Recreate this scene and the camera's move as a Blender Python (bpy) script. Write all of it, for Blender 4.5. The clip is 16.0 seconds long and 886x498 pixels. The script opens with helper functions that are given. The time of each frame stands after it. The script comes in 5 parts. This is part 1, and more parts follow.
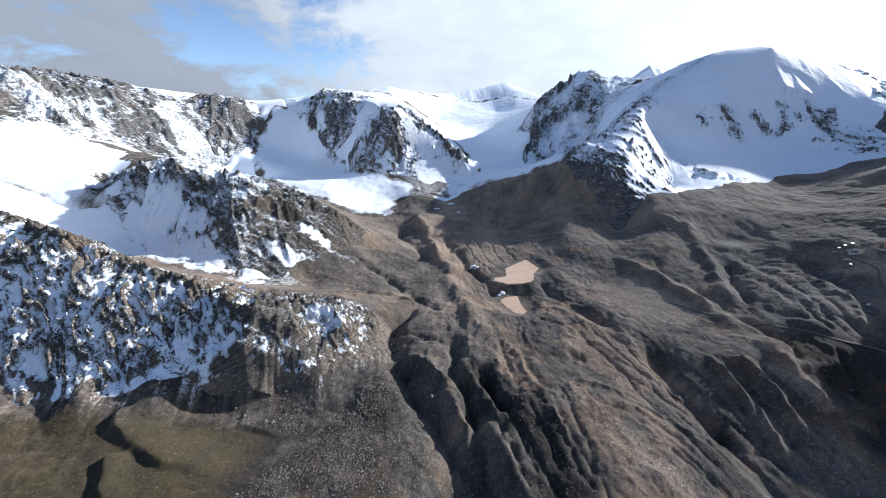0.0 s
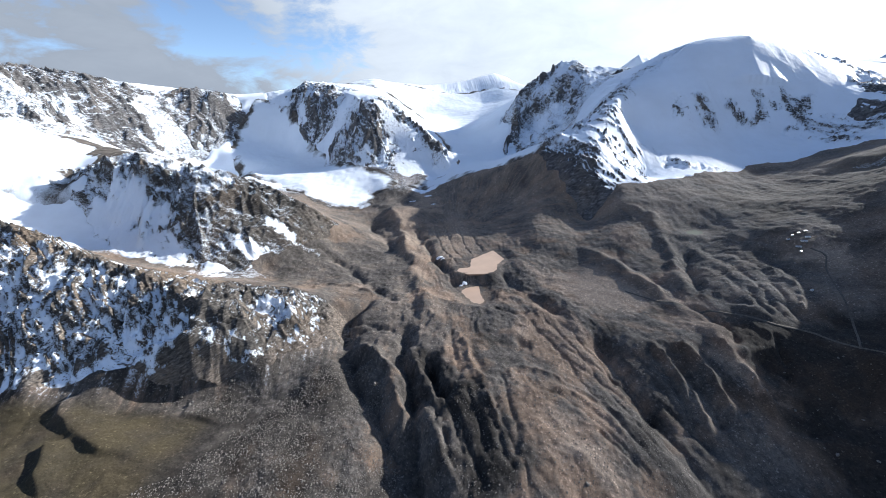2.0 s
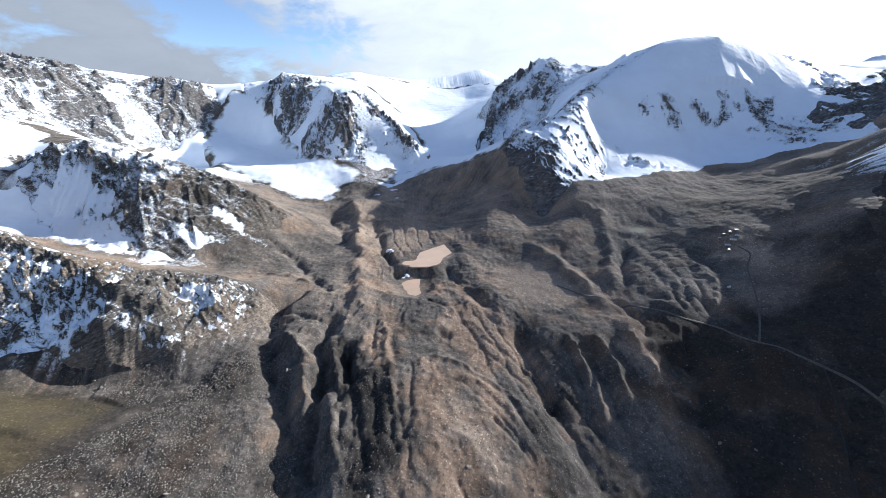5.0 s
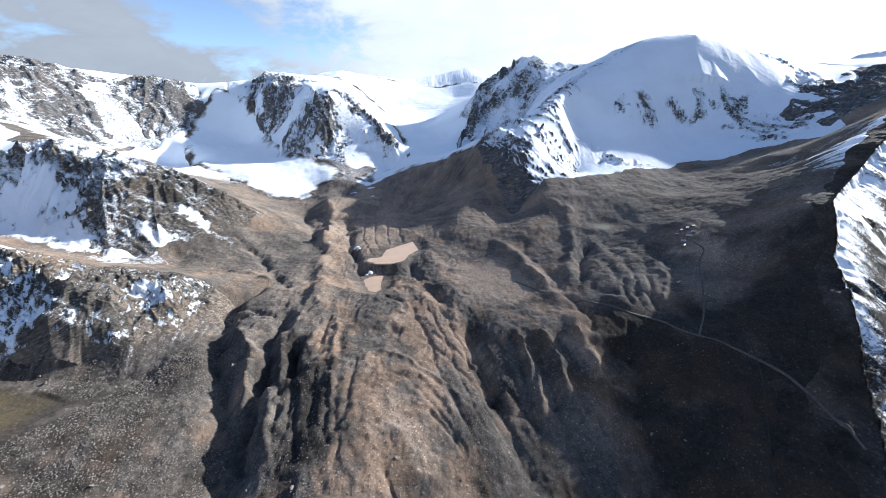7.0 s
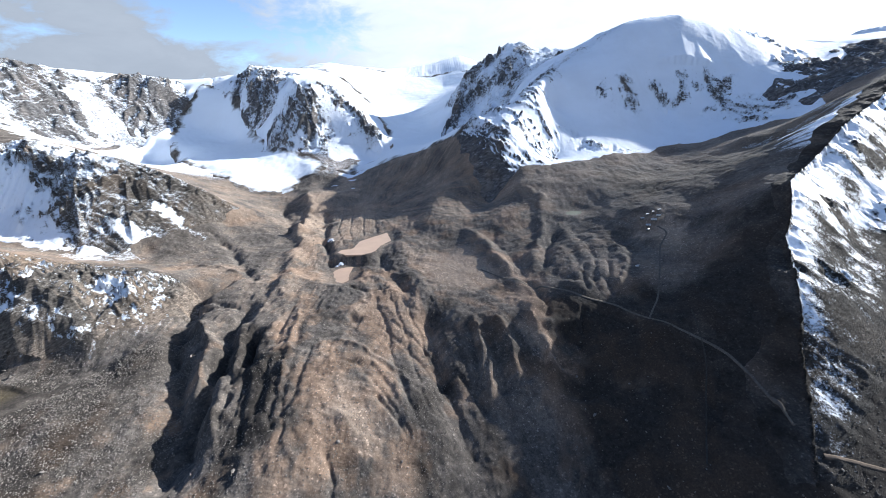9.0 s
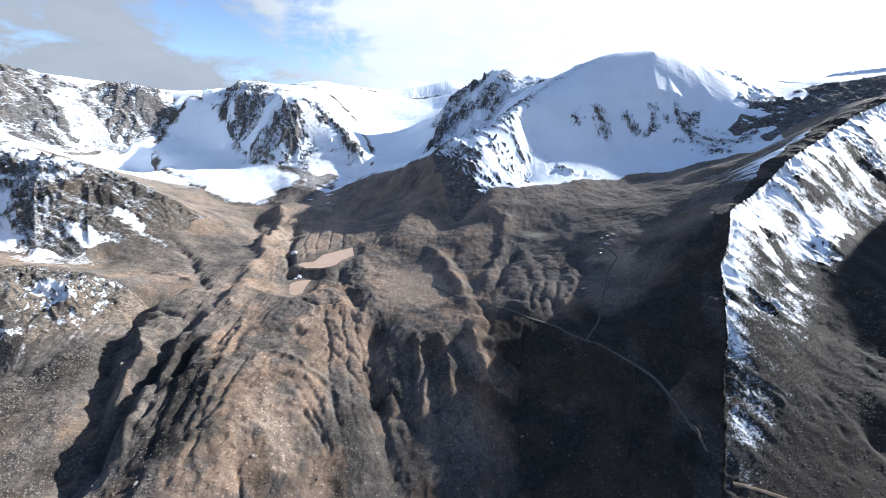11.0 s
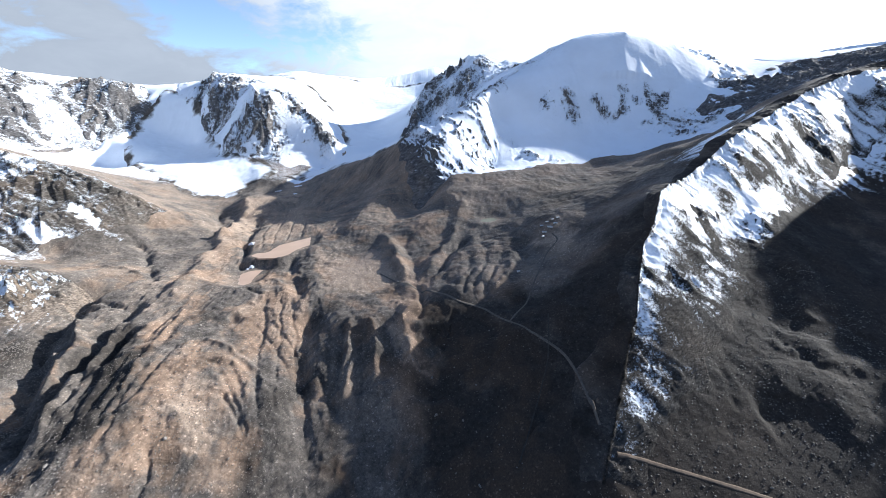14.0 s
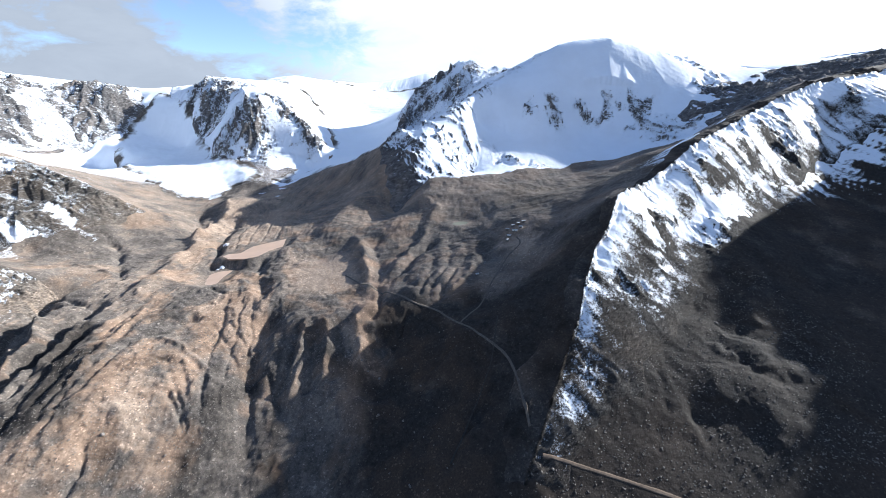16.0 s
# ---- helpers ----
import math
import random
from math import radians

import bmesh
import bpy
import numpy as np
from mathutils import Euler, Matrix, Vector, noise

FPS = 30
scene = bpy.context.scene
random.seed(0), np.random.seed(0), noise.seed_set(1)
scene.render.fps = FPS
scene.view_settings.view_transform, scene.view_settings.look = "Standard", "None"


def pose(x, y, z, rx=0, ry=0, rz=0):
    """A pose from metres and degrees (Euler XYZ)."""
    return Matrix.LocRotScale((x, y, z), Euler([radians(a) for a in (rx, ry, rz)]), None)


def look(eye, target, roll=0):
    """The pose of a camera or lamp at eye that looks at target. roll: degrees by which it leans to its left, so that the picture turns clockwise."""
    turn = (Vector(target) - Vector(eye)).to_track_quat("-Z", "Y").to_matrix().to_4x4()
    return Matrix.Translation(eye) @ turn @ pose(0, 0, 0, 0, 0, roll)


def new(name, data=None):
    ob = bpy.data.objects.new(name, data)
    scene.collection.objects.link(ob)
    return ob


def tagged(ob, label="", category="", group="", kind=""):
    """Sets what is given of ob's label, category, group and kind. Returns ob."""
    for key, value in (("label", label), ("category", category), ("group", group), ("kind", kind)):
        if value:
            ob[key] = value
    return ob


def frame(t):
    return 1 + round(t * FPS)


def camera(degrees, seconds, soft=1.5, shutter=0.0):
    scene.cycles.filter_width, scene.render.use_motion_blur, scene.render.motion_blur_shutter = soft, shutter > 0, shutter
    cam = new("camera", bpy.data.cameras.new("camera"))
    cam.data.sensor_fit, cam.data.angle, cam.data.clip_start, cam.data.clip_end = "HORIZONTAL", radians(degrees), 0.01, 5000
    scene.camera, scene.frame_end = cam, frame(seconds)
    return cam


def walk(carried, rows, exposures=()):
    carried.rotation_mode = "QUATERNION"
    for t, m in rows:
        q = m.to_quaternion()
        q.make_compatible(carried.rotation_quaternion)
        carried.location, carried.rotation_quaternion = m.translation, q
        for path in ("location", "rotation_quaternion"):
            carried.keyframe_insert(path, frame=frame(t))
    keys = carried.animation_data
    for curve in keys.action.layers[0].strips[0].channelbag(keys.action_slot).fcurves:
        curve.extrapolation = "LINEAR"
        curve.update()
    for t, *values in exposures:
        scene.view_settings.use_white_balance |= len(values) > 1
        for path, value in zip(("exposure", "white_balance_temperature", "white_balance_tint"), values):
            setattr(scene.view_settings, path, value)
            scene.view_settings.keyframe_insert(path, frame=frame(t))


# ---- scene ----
# Camera: a helicopter passing sideways along the head of a glacier valley.
cam = camera(101.7, 16.0, soft=0.6)
METRES, EYE, TILT, LEAN, TURN = 600.0, 400.0, -18.0, 2.0, 0.0
ROWS = [
    (0.0, -0.0012, 0.0003, -0.0008, 0.00, 0.00, -0.00),
    (0.5, 0.0303, -0.0032, -0.0024, -0.30, -0.26, -0.22),
    (1.0, 0.0618, -0.0067, -0.0040, -0.25, -1.23, 0.63),
    (1.5, 0.0932, -0.0101, -0.0056, -0.57, -1.37, 0.71),
    (2.0, 0.1246, -0.0135, -0.0071, -0.19, -1.10, 0.61),
    (2.5, 0.1559, -0.0168, -0.0087, -0.27, -2.45, 1.19),
    (3.0, 0.1873, -0.0201, -0.0103, -0.29, -2.26, 0.98),
    (3.5, 0.2185, -0.0233, -0.0119, -0.79, -1.02, -0.10),
    (6.0, 0.3744, -0.0387, -0.0201, -0.72, -2.16, -0.44),
    (6.5, 0.4055, -0.0416, -0.0217, -1.29, -1.70, -0.42),
    (7.0, 0.4366, -0.0445, -0.0234, -0.91, -1.92, -0.19),
    (7.5, 0.4676, -0.0473, -0.0250, -0.47, -2.38, -0.13),
    (8.0, 0.4987, -0.0501, -0.0267, -0.38, -2.16, 0.60),
    (8.5, 0.5297, -0.0528, -0.0284, 0.06, -3.02, 0.64),
    (9.0, 0.5606, -0.0555, -0.0300, -0.32, -3.30, 1.20),
    (11.5, 0.7153, -0.0682, -0.0385, -1.29, 0.09, -1.26),
    (12.0, 0.7462, -0.0706, -0.0402, -1.31, -0.06, -1.16),
    (12.5, 0.7771, -0.0730, -0.0420, -1.40, -0.59, -0.37),
    (13.0, 0.8079, -0.0753, -0.0437, -1.13, -0.39, -0.77),
    (13.5, 0.8388, -0.0776, -0.0454, -0.87, -0.96, -0.43),
    (14.0, 0.8697, -0.0798, -0.0472, -0.95, -1.87, 0.38),
    (14.5, 0.9005, -0.0819, -0.0489, -1.35, -1.54, -0.02),
    (15.0, 0.9314, -0.0840, -0.0507, -0.84, -1.14, 0.15),
    (15.5, 0.9622, -0.0861, -0.0524, -0.50, -1.53, 0.53),
    (16.0, 0.9931, -0.0881, -0.0542, -0.48, -1.15, -0.15),
]
walk(cam, [(t, pose(0, 0, EYE, TILT, LEAN, TURN) @ pose(METRES * x, METRES * y, METRES * z, 90 + pitch, roll, yaw)) for t, x, y, z, yaw, pitch, roll in ROWS],
     exposures=[(0.0, 1.16, 6280, 10), (3.5, 1.22, 6280, 10), (8.0, 1.40, 6280, 10), (12.0, 1.42, 6280, 10), (16.0, 1.55, 6280, 10)])

# ---------------------------------------------------------------- light
SUN_AZ, SUN_EL = radians(68), radians(22)          # from north (+y) towards east (+x), above the horizon
TO_SUN = (math.sin(SUN_AZ) * math.cos(SUN_EL), math.cos(SUN_AZ) * math.cos(SUN_EL), math.sin(SUN_EL))
sun = new("sun", bpy.data.lights.new("sun", "SUN"))
sun.data.energy, sun.data.angle, sun.data.color = 5.0, radians(0.6), (1.0, 0.965, 0.91)
sun.matrix_world = look((0, 0, 0), tuple(-c for c in TO_SUN))


def cloudy_sky():
    """Clear mountain sky with broken cloud, whiter towards the sun."""
    world = bpy.data.worlds.new("sky")
    scene.world = world
    world.use_nodes = True
    nt = world.node_tree
    back = nt.nodes["Background"]
    back.inputs[1].default_value = 1.0

    def node(kind, **values):
        nd = nt.nodes.new(kind)
        for key, v in values.items():
            if key in nd.inputs:
                nd.inputs[key].default_value = v
            else:
                setattr(nd, key, v)
        return nd

    def ramp_of(fac, *stops):
        rp = node("ShaderNodeValToRGB")
        while len(rp.color_ramp.elements) < len(stops):
            rp.color_ramp.elements.new(0.5)
        for e, (pos, col) in zip(rp.color_ramp.elements, stops):
            e.position, e.color = pos, (*col, 1)
        nt.links.new(fac, rp.inputs[0])
        return rp.outputs[0]

    def sums(op, p, q):
        m = node("ShaderNodeMath", operation=op)
        for k, v in enumerate((p, q)):
            if isinstance(v, (int, float)):
                m.inputs[k].default_value = v
            else:
                nt.links.new(v, m.inputs[k])
        return m.outputs[0]

    def towards(way):
        m = node("ShaderNodeVectorMath", operation="DOT_PRODUCT")
        nt.links.new(coord.outputs["Generated"], m.inputs[0])
        m.inputs[1].default_value = way
        return m.outputs["Value"]

    sky = node("ShaderNodeTexSky", sky_type="NISHITA", sun_disc=False, sun_elevation=SUN_EL, sun_rotation=SUN_AZ, altitude=3400.0)
    dim = node("ShaderNodeVectorMath", operation="SCALE")
    nt.links.new(sky.outputs[0], dim.inputs[0])
    dim.inputs["Scale"].default_value = 0.098
    coord = node("ShaderNodeTexCoord")
    squeeze = node("ShaderNodeMapping")
    squeeze.inputs["Scale"].default_value = (1.0, 1.0, 2.4)
    squeeze.inputs["Location"].default_value = SKY_SHIFT
    nt.links.new(coord.outputs["Generated"], squeeze.inputs["Vector"])
    puffs = node("ShaderNodeTexNoise", Scale=7.0, Detail=9.0, Roughness=0.6, Distortion=0.35)
    veil = node("ShaderNodeTexNoise", Scale=1.6, Detail=4.0, Roughness=0.5)
    for nz in (puffs, veil):
        nt.links.new(squeeze.outputs[0], nz.inputs["Vector"])
    gap = ramp_of(towards((-0.375, 0.895, 0.24)), (0.966, (0, 0, 0)), (0.998, (1, 1, 1)))
    height = node("ShaderNodeSeparateXYZ")
    nt.links.new(coord.outputs["Generated"], height.inputs[0])
    thin = ramp_of(height.outputs[2], (0.30, (0, 0, 0)), (0.60, (1, 1, 1)))
    mass = sums("ADD", sums("MULTIPLY", sums("SUBTRACT", puffs.outputs["Fac"], 0.11), 1.0), sums("MULTIPLY", veil.outputs["Fac"], 0.4))
    glow = towards(TO_SUN)
    mass = sums("SUBTRACT", sums("ADD", mass, sums("MULTIPLY", glow, 0.10)), sums("MULTIPLY", gap, 0.25))
    bank = ramp_of(height.outputs[2], (0.03, (1, 1, 1)), (0.17, (0, 0, 0)))
    mass = sums("SUBTRACT", sums("ADD", mass, sums("ADD", 0.12, sums("MULTIPLY", bank, 0.22))), sums("MULTIPLY", thin, 0.45))
    cover = ramp_of(mass, (0.50, (0, 0, 0)), (0.68, (1, 1, 1)))
    tint = ramp_of(glow, (0.0, (0.18, 0.205, 0.24)), (0.25, (0.35, 0.385, 0.425)), (0.62, (0.39, 0.43, 0.475)), (0.80, (0.47, 0.51, 0.55)), (0.95, (0.66, 0.69, 0.71)))
    shade = node("ShaderNodeMix", data_type="RGBA", blend_type="MULTIPLY")
    shade.inputs[0].default_value = 1.0
    nt.links.new(tint, shade.inputs[6])
    nt.links.new(ramp_of(puffs.outputs["Fac"], (0.3, (0.88, 0.89, 0.91)), (0.7, (1.06, 1.06, 1.06))), shade.inputs[7])
    mix = node("ShaderNodeMix", data_type="RGBA")
    nt.links.new(cover, mix.inputs[0])
    nt.links.new(dim.outputs[0], mix.inputs[6])
    nt.links.new(shade.outputs[2], mix.inputs[7])
    nt.links.new(mix.outputs[2], back.inputs[0])


SKY_SHIFT = (0.0, 0.0, 0.0)
cloudy_sky()


# ---------------------------------------------------------------- noise
_rng = np.random.RandomState(7)
PERM = _rng.permutation(512)
PERM = np.concatenate([PERM, PERM])
GRAD = np.stack([np.cos(np.arange(512) * 2.399963), np.sin(np.arange(512) * 2.399963)], -1).astype(np.float32)


def gnoise(x, y, seed=0):
    """Gradient noise on arrays, about -0.7 to 0.7."""
    xf, yf = np.floor(x), np.floor(y)
    xi, yi = xf.astype(np.int32), yf.astype(np.int32)
    fx, fy = (x - xf).astype(np.float32), (y - yf).astype(np.float32)
    u, v = fx * fx * fx * (fx * (fx * 6 - 15) + 10), fy * fy * fy * (fy * (fy * 6 - 15) + 10)

    def corner(dx, dy):
        g = GRAD[PERM[PERM[(xi + dx + seed * 37) & 511] + ((yi + dy + seed * 91) & 511)]]
        return g[..., 0] * (fx - dx) + g[..., 1] * (fy - dy)

    a, b = corner(0, 0), corner(1, 0)
    c, d = corner(0, 1), corner(1, 1)
    return (a + u * (b - a)) * (1 - v) + (c + u * (d - c)) * v


def fbm(x, y, size, octaves=4, gain=0.5, seed=0):
    total, amp, f = 0, 1.0, 1.0 / size
    for o in range(octaves):
        total = total + amp * gnoise(x * f, y * f, seed + o)
        amp, f = amp * gain, f * 2.03
    return total


def ridged(x, y, size, octaves=4, gain=0.55, seed=0):
    """Sharp-crested noise, 0 to about 2."""
    total, amp, f, weight = 0, 1.0, 1.0 / size, 1.0
    for o in range(octaves):
        n = (1 - np.abs(gnoise(x * f, y * f, seed + o)) * 1.9).clip(0, 1) ** 2
        total = total + amp * n * weight
        weight = n.clip(0, 1) * 0.8 + 0.2
        amp, f = amp * gain, f * 2.07
    return total


def smooth(a, b, v):
    k = np.clip((v - a) / (b - a), 0, 1)
    return k * k * (3 - 2 * k)


# ---------------------------------------------------------------- the lie of the land
# Crest, foot and floor lines of the landforms (x, y, height), from the camera outwards.
LAND = []


def lie(*pts, step=45.0):
    """One landform line, laid at even steps along its length."""
    p = np.array(pts, float)
    if len(p) == 1:
        LAND.append(p)
        return
    for a, b in zip(p[:-1], p[1:]):
        n = max(1, int(np.hypot(*(b - a)[:2]) / step))
        LAND.append(a + (b - a) * (np.arange(n)[:, None] / n))
    LAND.append(p[-1:])


def lie_of_the_land():
    # moraine apron below the camera, from the scree in the west to the ravine in the east
    lie((-700, 120, 75), (-400, 120, 70), (-140, 130, 52), (60, 130, 28), (200, 130, 5), (330, 130, -25))
    lie((-560, 250, 98), (-408, 289, 89), (-300, 283, 91), (-190, 256, 78), (-106, 272, 75), (-36, 282, 62), (50, 276, 64), (135, 269, 69), (214, 276, 59), (296, 293, 37), (387, 308, 17))
    lie((-134, 221, 68), (-69, 225, 60), (-7, 234, 48), (70, 230, 49), (147, 224, 53), (217, 236, 35), (294, 250, 14))
    lie((-326, 331, 86), (-288, 364, 80), (-195, 371, 73), (-84, 358, 80), (11, 358, 76), (114, 342, 85), (205, 355, 71), (302, 380, 47), (401, 369, 52), (473, 371, 60))
    lie((-132, 433, 100), (-33, 448, 88), (81, 446, 85), (192, 456, 75), (307, 460, 69), (414, 432, 83), (520, 423, 86), (585, 427, 98))
    lie((-75, 541, 109), (42, 570, 93), (178, 567, 89), (314, 562, 88), (445, 554, 87), (545, 488, 116), (655, 478, 118))
    # terrace with the melt ponds and the upper moraine
    lie((-157, 701, 116), (-40, 690, 104), (75, 660, 88), (125, 625, 78), (125, 665, 80))
    lie((80, 745, 97), (125, 695, 97), (160, 760, 97), (205, 758, 98), (168, 805, 99))
    lie((315, 685, 89), (330, 740, 104), (330, 814, 130), (413, 900, 124), (460, 940, 132))
    lie((-204, 810, 148), (-65, 912, 115), (30, 920, 108), (133, 921, 105), (250, 900, 112))
    lie((-20, 1120, 150), (120, 1100, 140), (250, 1080, 150))
    # terrace with the huts, the tarn and the slope that leads up to the east
    lie((598, 611, 125), (705, 563, 140), (740, 621, 160), (754, 653, 172), (740, 700, 168))
    lie((493, 759, 141), (560, 770, 141), (634, 772, 140), (700, 790, 150))
    lie((528, 913, 180), (650, 880, 184), (760, 880, 186), (960, 900, 196), (1030, 850, 230), (1160, 860, 264), (1149, 950, 268))
    lie((1028, 734, 269), (950, 700, 240), (860, 640, 205), (790, 570, 165), (735, 500, 132))
    # ravine under the ridge of the east
    lie((640, 440, 95), (590, 395, 84), (545, 330, 40), (520, 260, 8), (490, 180, -22), (460, 60, -55), (440, -120, -80))
    lie((622, 372, 97), (640, 330, 70), (620, 270, 45), (600, 200, 20))
    # ridge of the east: crest, then its sunny flank and its foot
    lie((640, 150, 22), (676, 205, 52), (705, 250, 76), (735, 300, 100), (762, 338, 130), (780, 375, 158), (818, 440, 185), (848, 472, 208), (881, 522, 246), (958, 581, 248), (1030, 625, 285), (1096, 665, 318), (1220, 735, 355), (1340, 804, 390), (1465, 850, 426), (1682, 900, 452), (2100, 980, 520))
    lie((763, 218, 59), (825, 256, 79), (931, 359, 112), (889, 424, 152), (991, 482, 160), (1084, 595, 251))
    lie((833, 219, 55), (920, 259, 87), (966, 340, 101), (1056, 422, 147), (1183, 571, 190), (1269, 696, 298))
    lie((980, 256, 84), (1079, 354, 109), (1189, 496, 154), (1362, 648, 222), (1482, 802, 359))
    lie((700, 150, 25), (900, 130, 35), (1200, 200, 70), (1500, 420, 140), (1900, 700, 260))
    # near ridge of the west: crest, face, foot and the hollow behind it
    lie((-900, 600, 330), (-705, 560, 300), (-660, 550, 284), (-570, 528, 264), (-508, 515, 232), (-440, 510, 208), (-376, 497, 202))
    lie((-300, 500, 182), (-248, 486, 174), (-221, 481, 172), (-172, 483, 166), (-160, 510, 150), (-134, 522, 132), (-110, 520, 108), (-90, 480, 90))
    lie((-700, 440, 190), (-547, 437, 178), (-491, 421, 170), (-421, 410, 147), (-358, 400, 138), (-287, 405, 132))
    lie((-404, 451, 184), (-374, 433, 158), (-345, 445, 172))
    lie((-376, 497, 202), (-330, 468, 194), (-282, 440, 188), (-261, 433, 184), (-234, 428, 170), (-202, 425, 146), (-179, 422, 116))
    lie((-376, 377, 122), (-300, 381, 92), (-250, 388, 93), (-211, 391, 93), (-196, 397, 98), (-165, 405, 92))
    lie((-330, 492, 186), (-270, 470, 176), (-215, 458, 152), (-178, 473, 141), (-140, 468, 118), (-112, 452, 96))
    lie((-700, 330, 118), (-498, 370, 114), (-411, 356, 104), (-326, 345, 84))
    lie((-800, 680, 240), (-598, 640, 190), (-487, 635, 166), (-404, 636, 148), (-287, 669, 132), (-180, 600, 120))
    # middle ridge of the west
    lie((-765, 800, 292), (-708, 810, 335), (-653, 813, 358), (-550, 780, 328), (-496, 775, 308), (-450, 772, 324), (-407, 780, 314), (-337, 800, 272), (-253, 840, 222), (-203, 864, 176))
    lie((-568, 672, 200), (-564, 754, 272))
    lie((-427, 680, 197), (-419, 695, 226), (-441, 719, 251))
    lie((-344, 676, 178), (-303, 714, 180), (-339, 787, 235))
    lie((-619, 726, 226), (-724, 774, 305), (-845, 795, 342), (-1100, 820, 400))
    lie((-862, 1015, 378), (-600, 960, 330), (-430, 940, 260), (-300, 950, 200))
    # far ridge of the west with its crag
    lie((-1700, 1100, 620), (-1500, 1150, 610), (-1344, 1200, 588), (-1333, 1230, 628), (-1359, 1300, 630), (-1347, 1380, 608), (-1256, 1470, 583), (-1194, 1540, 548), (-1113, 1640, 518))
    lie((-1272, 1100, 470), (-1200, 1150, 455), (-1107, 1200, 411), (-1076, 1300, 365), (-1066, 1462, 373))
    lie((-1004, 1198, 387), (-1263, 1312, 490))
    lie((-1121, 1720, 553), (-1070, 1800, 583), (-975, 1830, 578), (-955, 1850, 535), (-947, 1950, 551), (-821, 2000, 570), (-674, 2000, 577))
    lie((-994, 1511, 330), (-909, 1644, 361), (-752, 1500, 281))
    # western glacier basin
    lie((-840, 1490, 236), (-494, 1408, 232), (-302, 1411, 232), (-205, 1399, 224), (-120, 1300, 190))
    lie((-600, 1250, 222), (-400, 1220, 188), (-300, 1160, 156), (-211, 1147, 139), (-186, 1275, 166))
    lie((-124, 1011, 119), (-60, 950, 112), (8, 823, 113))
    lie((-85, 1090, 158), (-50, 1000, 128))
    lie((-4, 1341, 171), (-2, 1131, 146))
    lie((-643, 1751, 349), (-500, 1650, 300), (-380, 1550, 262))
    # twin peaks of the middle
    lie((-639, 1990, 597), (-591, 1990, 630), (-491, 1980, 604), (-401, 1950, 580), (-313, 1800, 530), (-243, 1640, 478), (-223, 1515, 345))
    lie((-300, 1850, 545), (-162, 1780, 526), (-59, 1680, 420), (69, 1540, 310), (110, 1440, 225))
    lie((54, 1682, 331), (-57, 1689, 385), (-101, 1706, 456))
    lie((-130, 1560, 330), (-161, 1485, 286), (-120, 1440, 245))
    lie((-550, 1828, 512), (-540, 1740, 380))
    lie((-944, 1828, 455), (-794, 1758, 349), (-592, 1692, 293), (-656, 1430, 248))
    # the great glacier, rising to the snow dome at the head of the valley
    lie((-22, 1331, 178), (70, 1479, 210), (131, 1380, 214), (230, 1430, 240), (331, 1500, 246))
    lie((100, 1622, 267), (196, 1720, 280), (160, 1950, 332))
    lie((389, 1190, 291), (318, 1230, 262), (228, 1250, 222), (154, 1285, 209))
    lie((270, 1620, 262), (310, 1760, 295))
    lie((440, 1580, 262), (508, 1500, 318), (597, 1450, 352))
    lie((602, 1650, 396), (577, 1808, 462))
    lie((-404, 2300, 631), (-281, 2420, 659), (-271, 2700, 682), (-92, 2900, 676), (78, 3000, 652), (256, 3050, 666), (397, 3120, 721), (522, 3150, 774), (639, 3100, 723), (729, 3000, 645))
    lie((187, 1918, 325), (242, 2144, 376), (310, 2423, 440), (396, 2775, 520))
    lie((103, 2309, 414), (-69, 2589, 477))
    # peaks of the east: the second peak, the great snow peak and the rocky spur
    lie((373, 1700, 316), (414, 1749, 392), (452, 1760, 345), (550, 1900, 520), (700, 2010, 640), (772, 2029, 672), (850, 1930, 600), (922, 1850, 580), (1025, 1720, 634), (1088, 1612, 656), (1180, 1590, 660), (1286, 1579, 666), (1430, 1560, 622), (1550, 1545, 592), (1660, 1520, 540), (1725, 1400, 472))
    lie((1088, 1612, 656), (960, 1560, 570), (877, 1520, 532), (747, 1420, 471), (650, 1300, 413), (579, 1220, 358), (503, 1200, 340), (456, 1210, 338))
    lie((579, 1220, 358), (542, 1090, 300), (510, 1030, 245), (470, 955, 142))
    lie((559, 1049, 240), (675, 1010, 214), (857, 1055, 218), (975, 1085, 212), (1106, 1110, 235), (1240, 1130, 262), (1373, 1010, 313))
    lie((686, 1111, 211), (630, 1183, 295))
    lie((750, 1340, 352), (850, 1300, 330))
    lie((265, 812, 112), (362, 1040, 184))
    lie((526, 713, 117), (420, 686, 108))
    lie((535, 511, 101), (462, 489, 77))
    lie((650, 688, 134), (692, 622, 133))
    lie((1014, 1396, 470), (1133, 1298, 318), (1310, 1197, 300), (1367, 1323, 410))
    lie((280, 1150, 180), (320, 1080, 172))
    # dark ridge behind, in the east
    lie((1725, 1400, 472), (1517, 1300, 440), (1600, 1240, 440), (1660, 1180, 440), (1877, 1150, 468), (2300, 1200, 560))
    # ends of the land
    lie((-2600, 200, 300), (-2600, 1500, 650), (-2600, 3000, 700), step=400)
    lie((2900, 200, 250), (2900, 1500, 600), (2900, 3000, 700), step=400)
    lie((-1800, 3200, 620), (-600, 3100, 600), step=300)
    lie((900, 3300, 560), (1800, 3200, 620), step=300)
    lie((1200, 2300, 560), (1900, 2300, 560), step=300)
    lie((-1600, 2500, 560), (-900, 2500, 560), step=300)
    lie((-2600, -700, 100), (-1000, -700, 20), (0, -700, -40), (500, -700, -120), (1400, -700, -20), (2900, -700, 150), step=300)
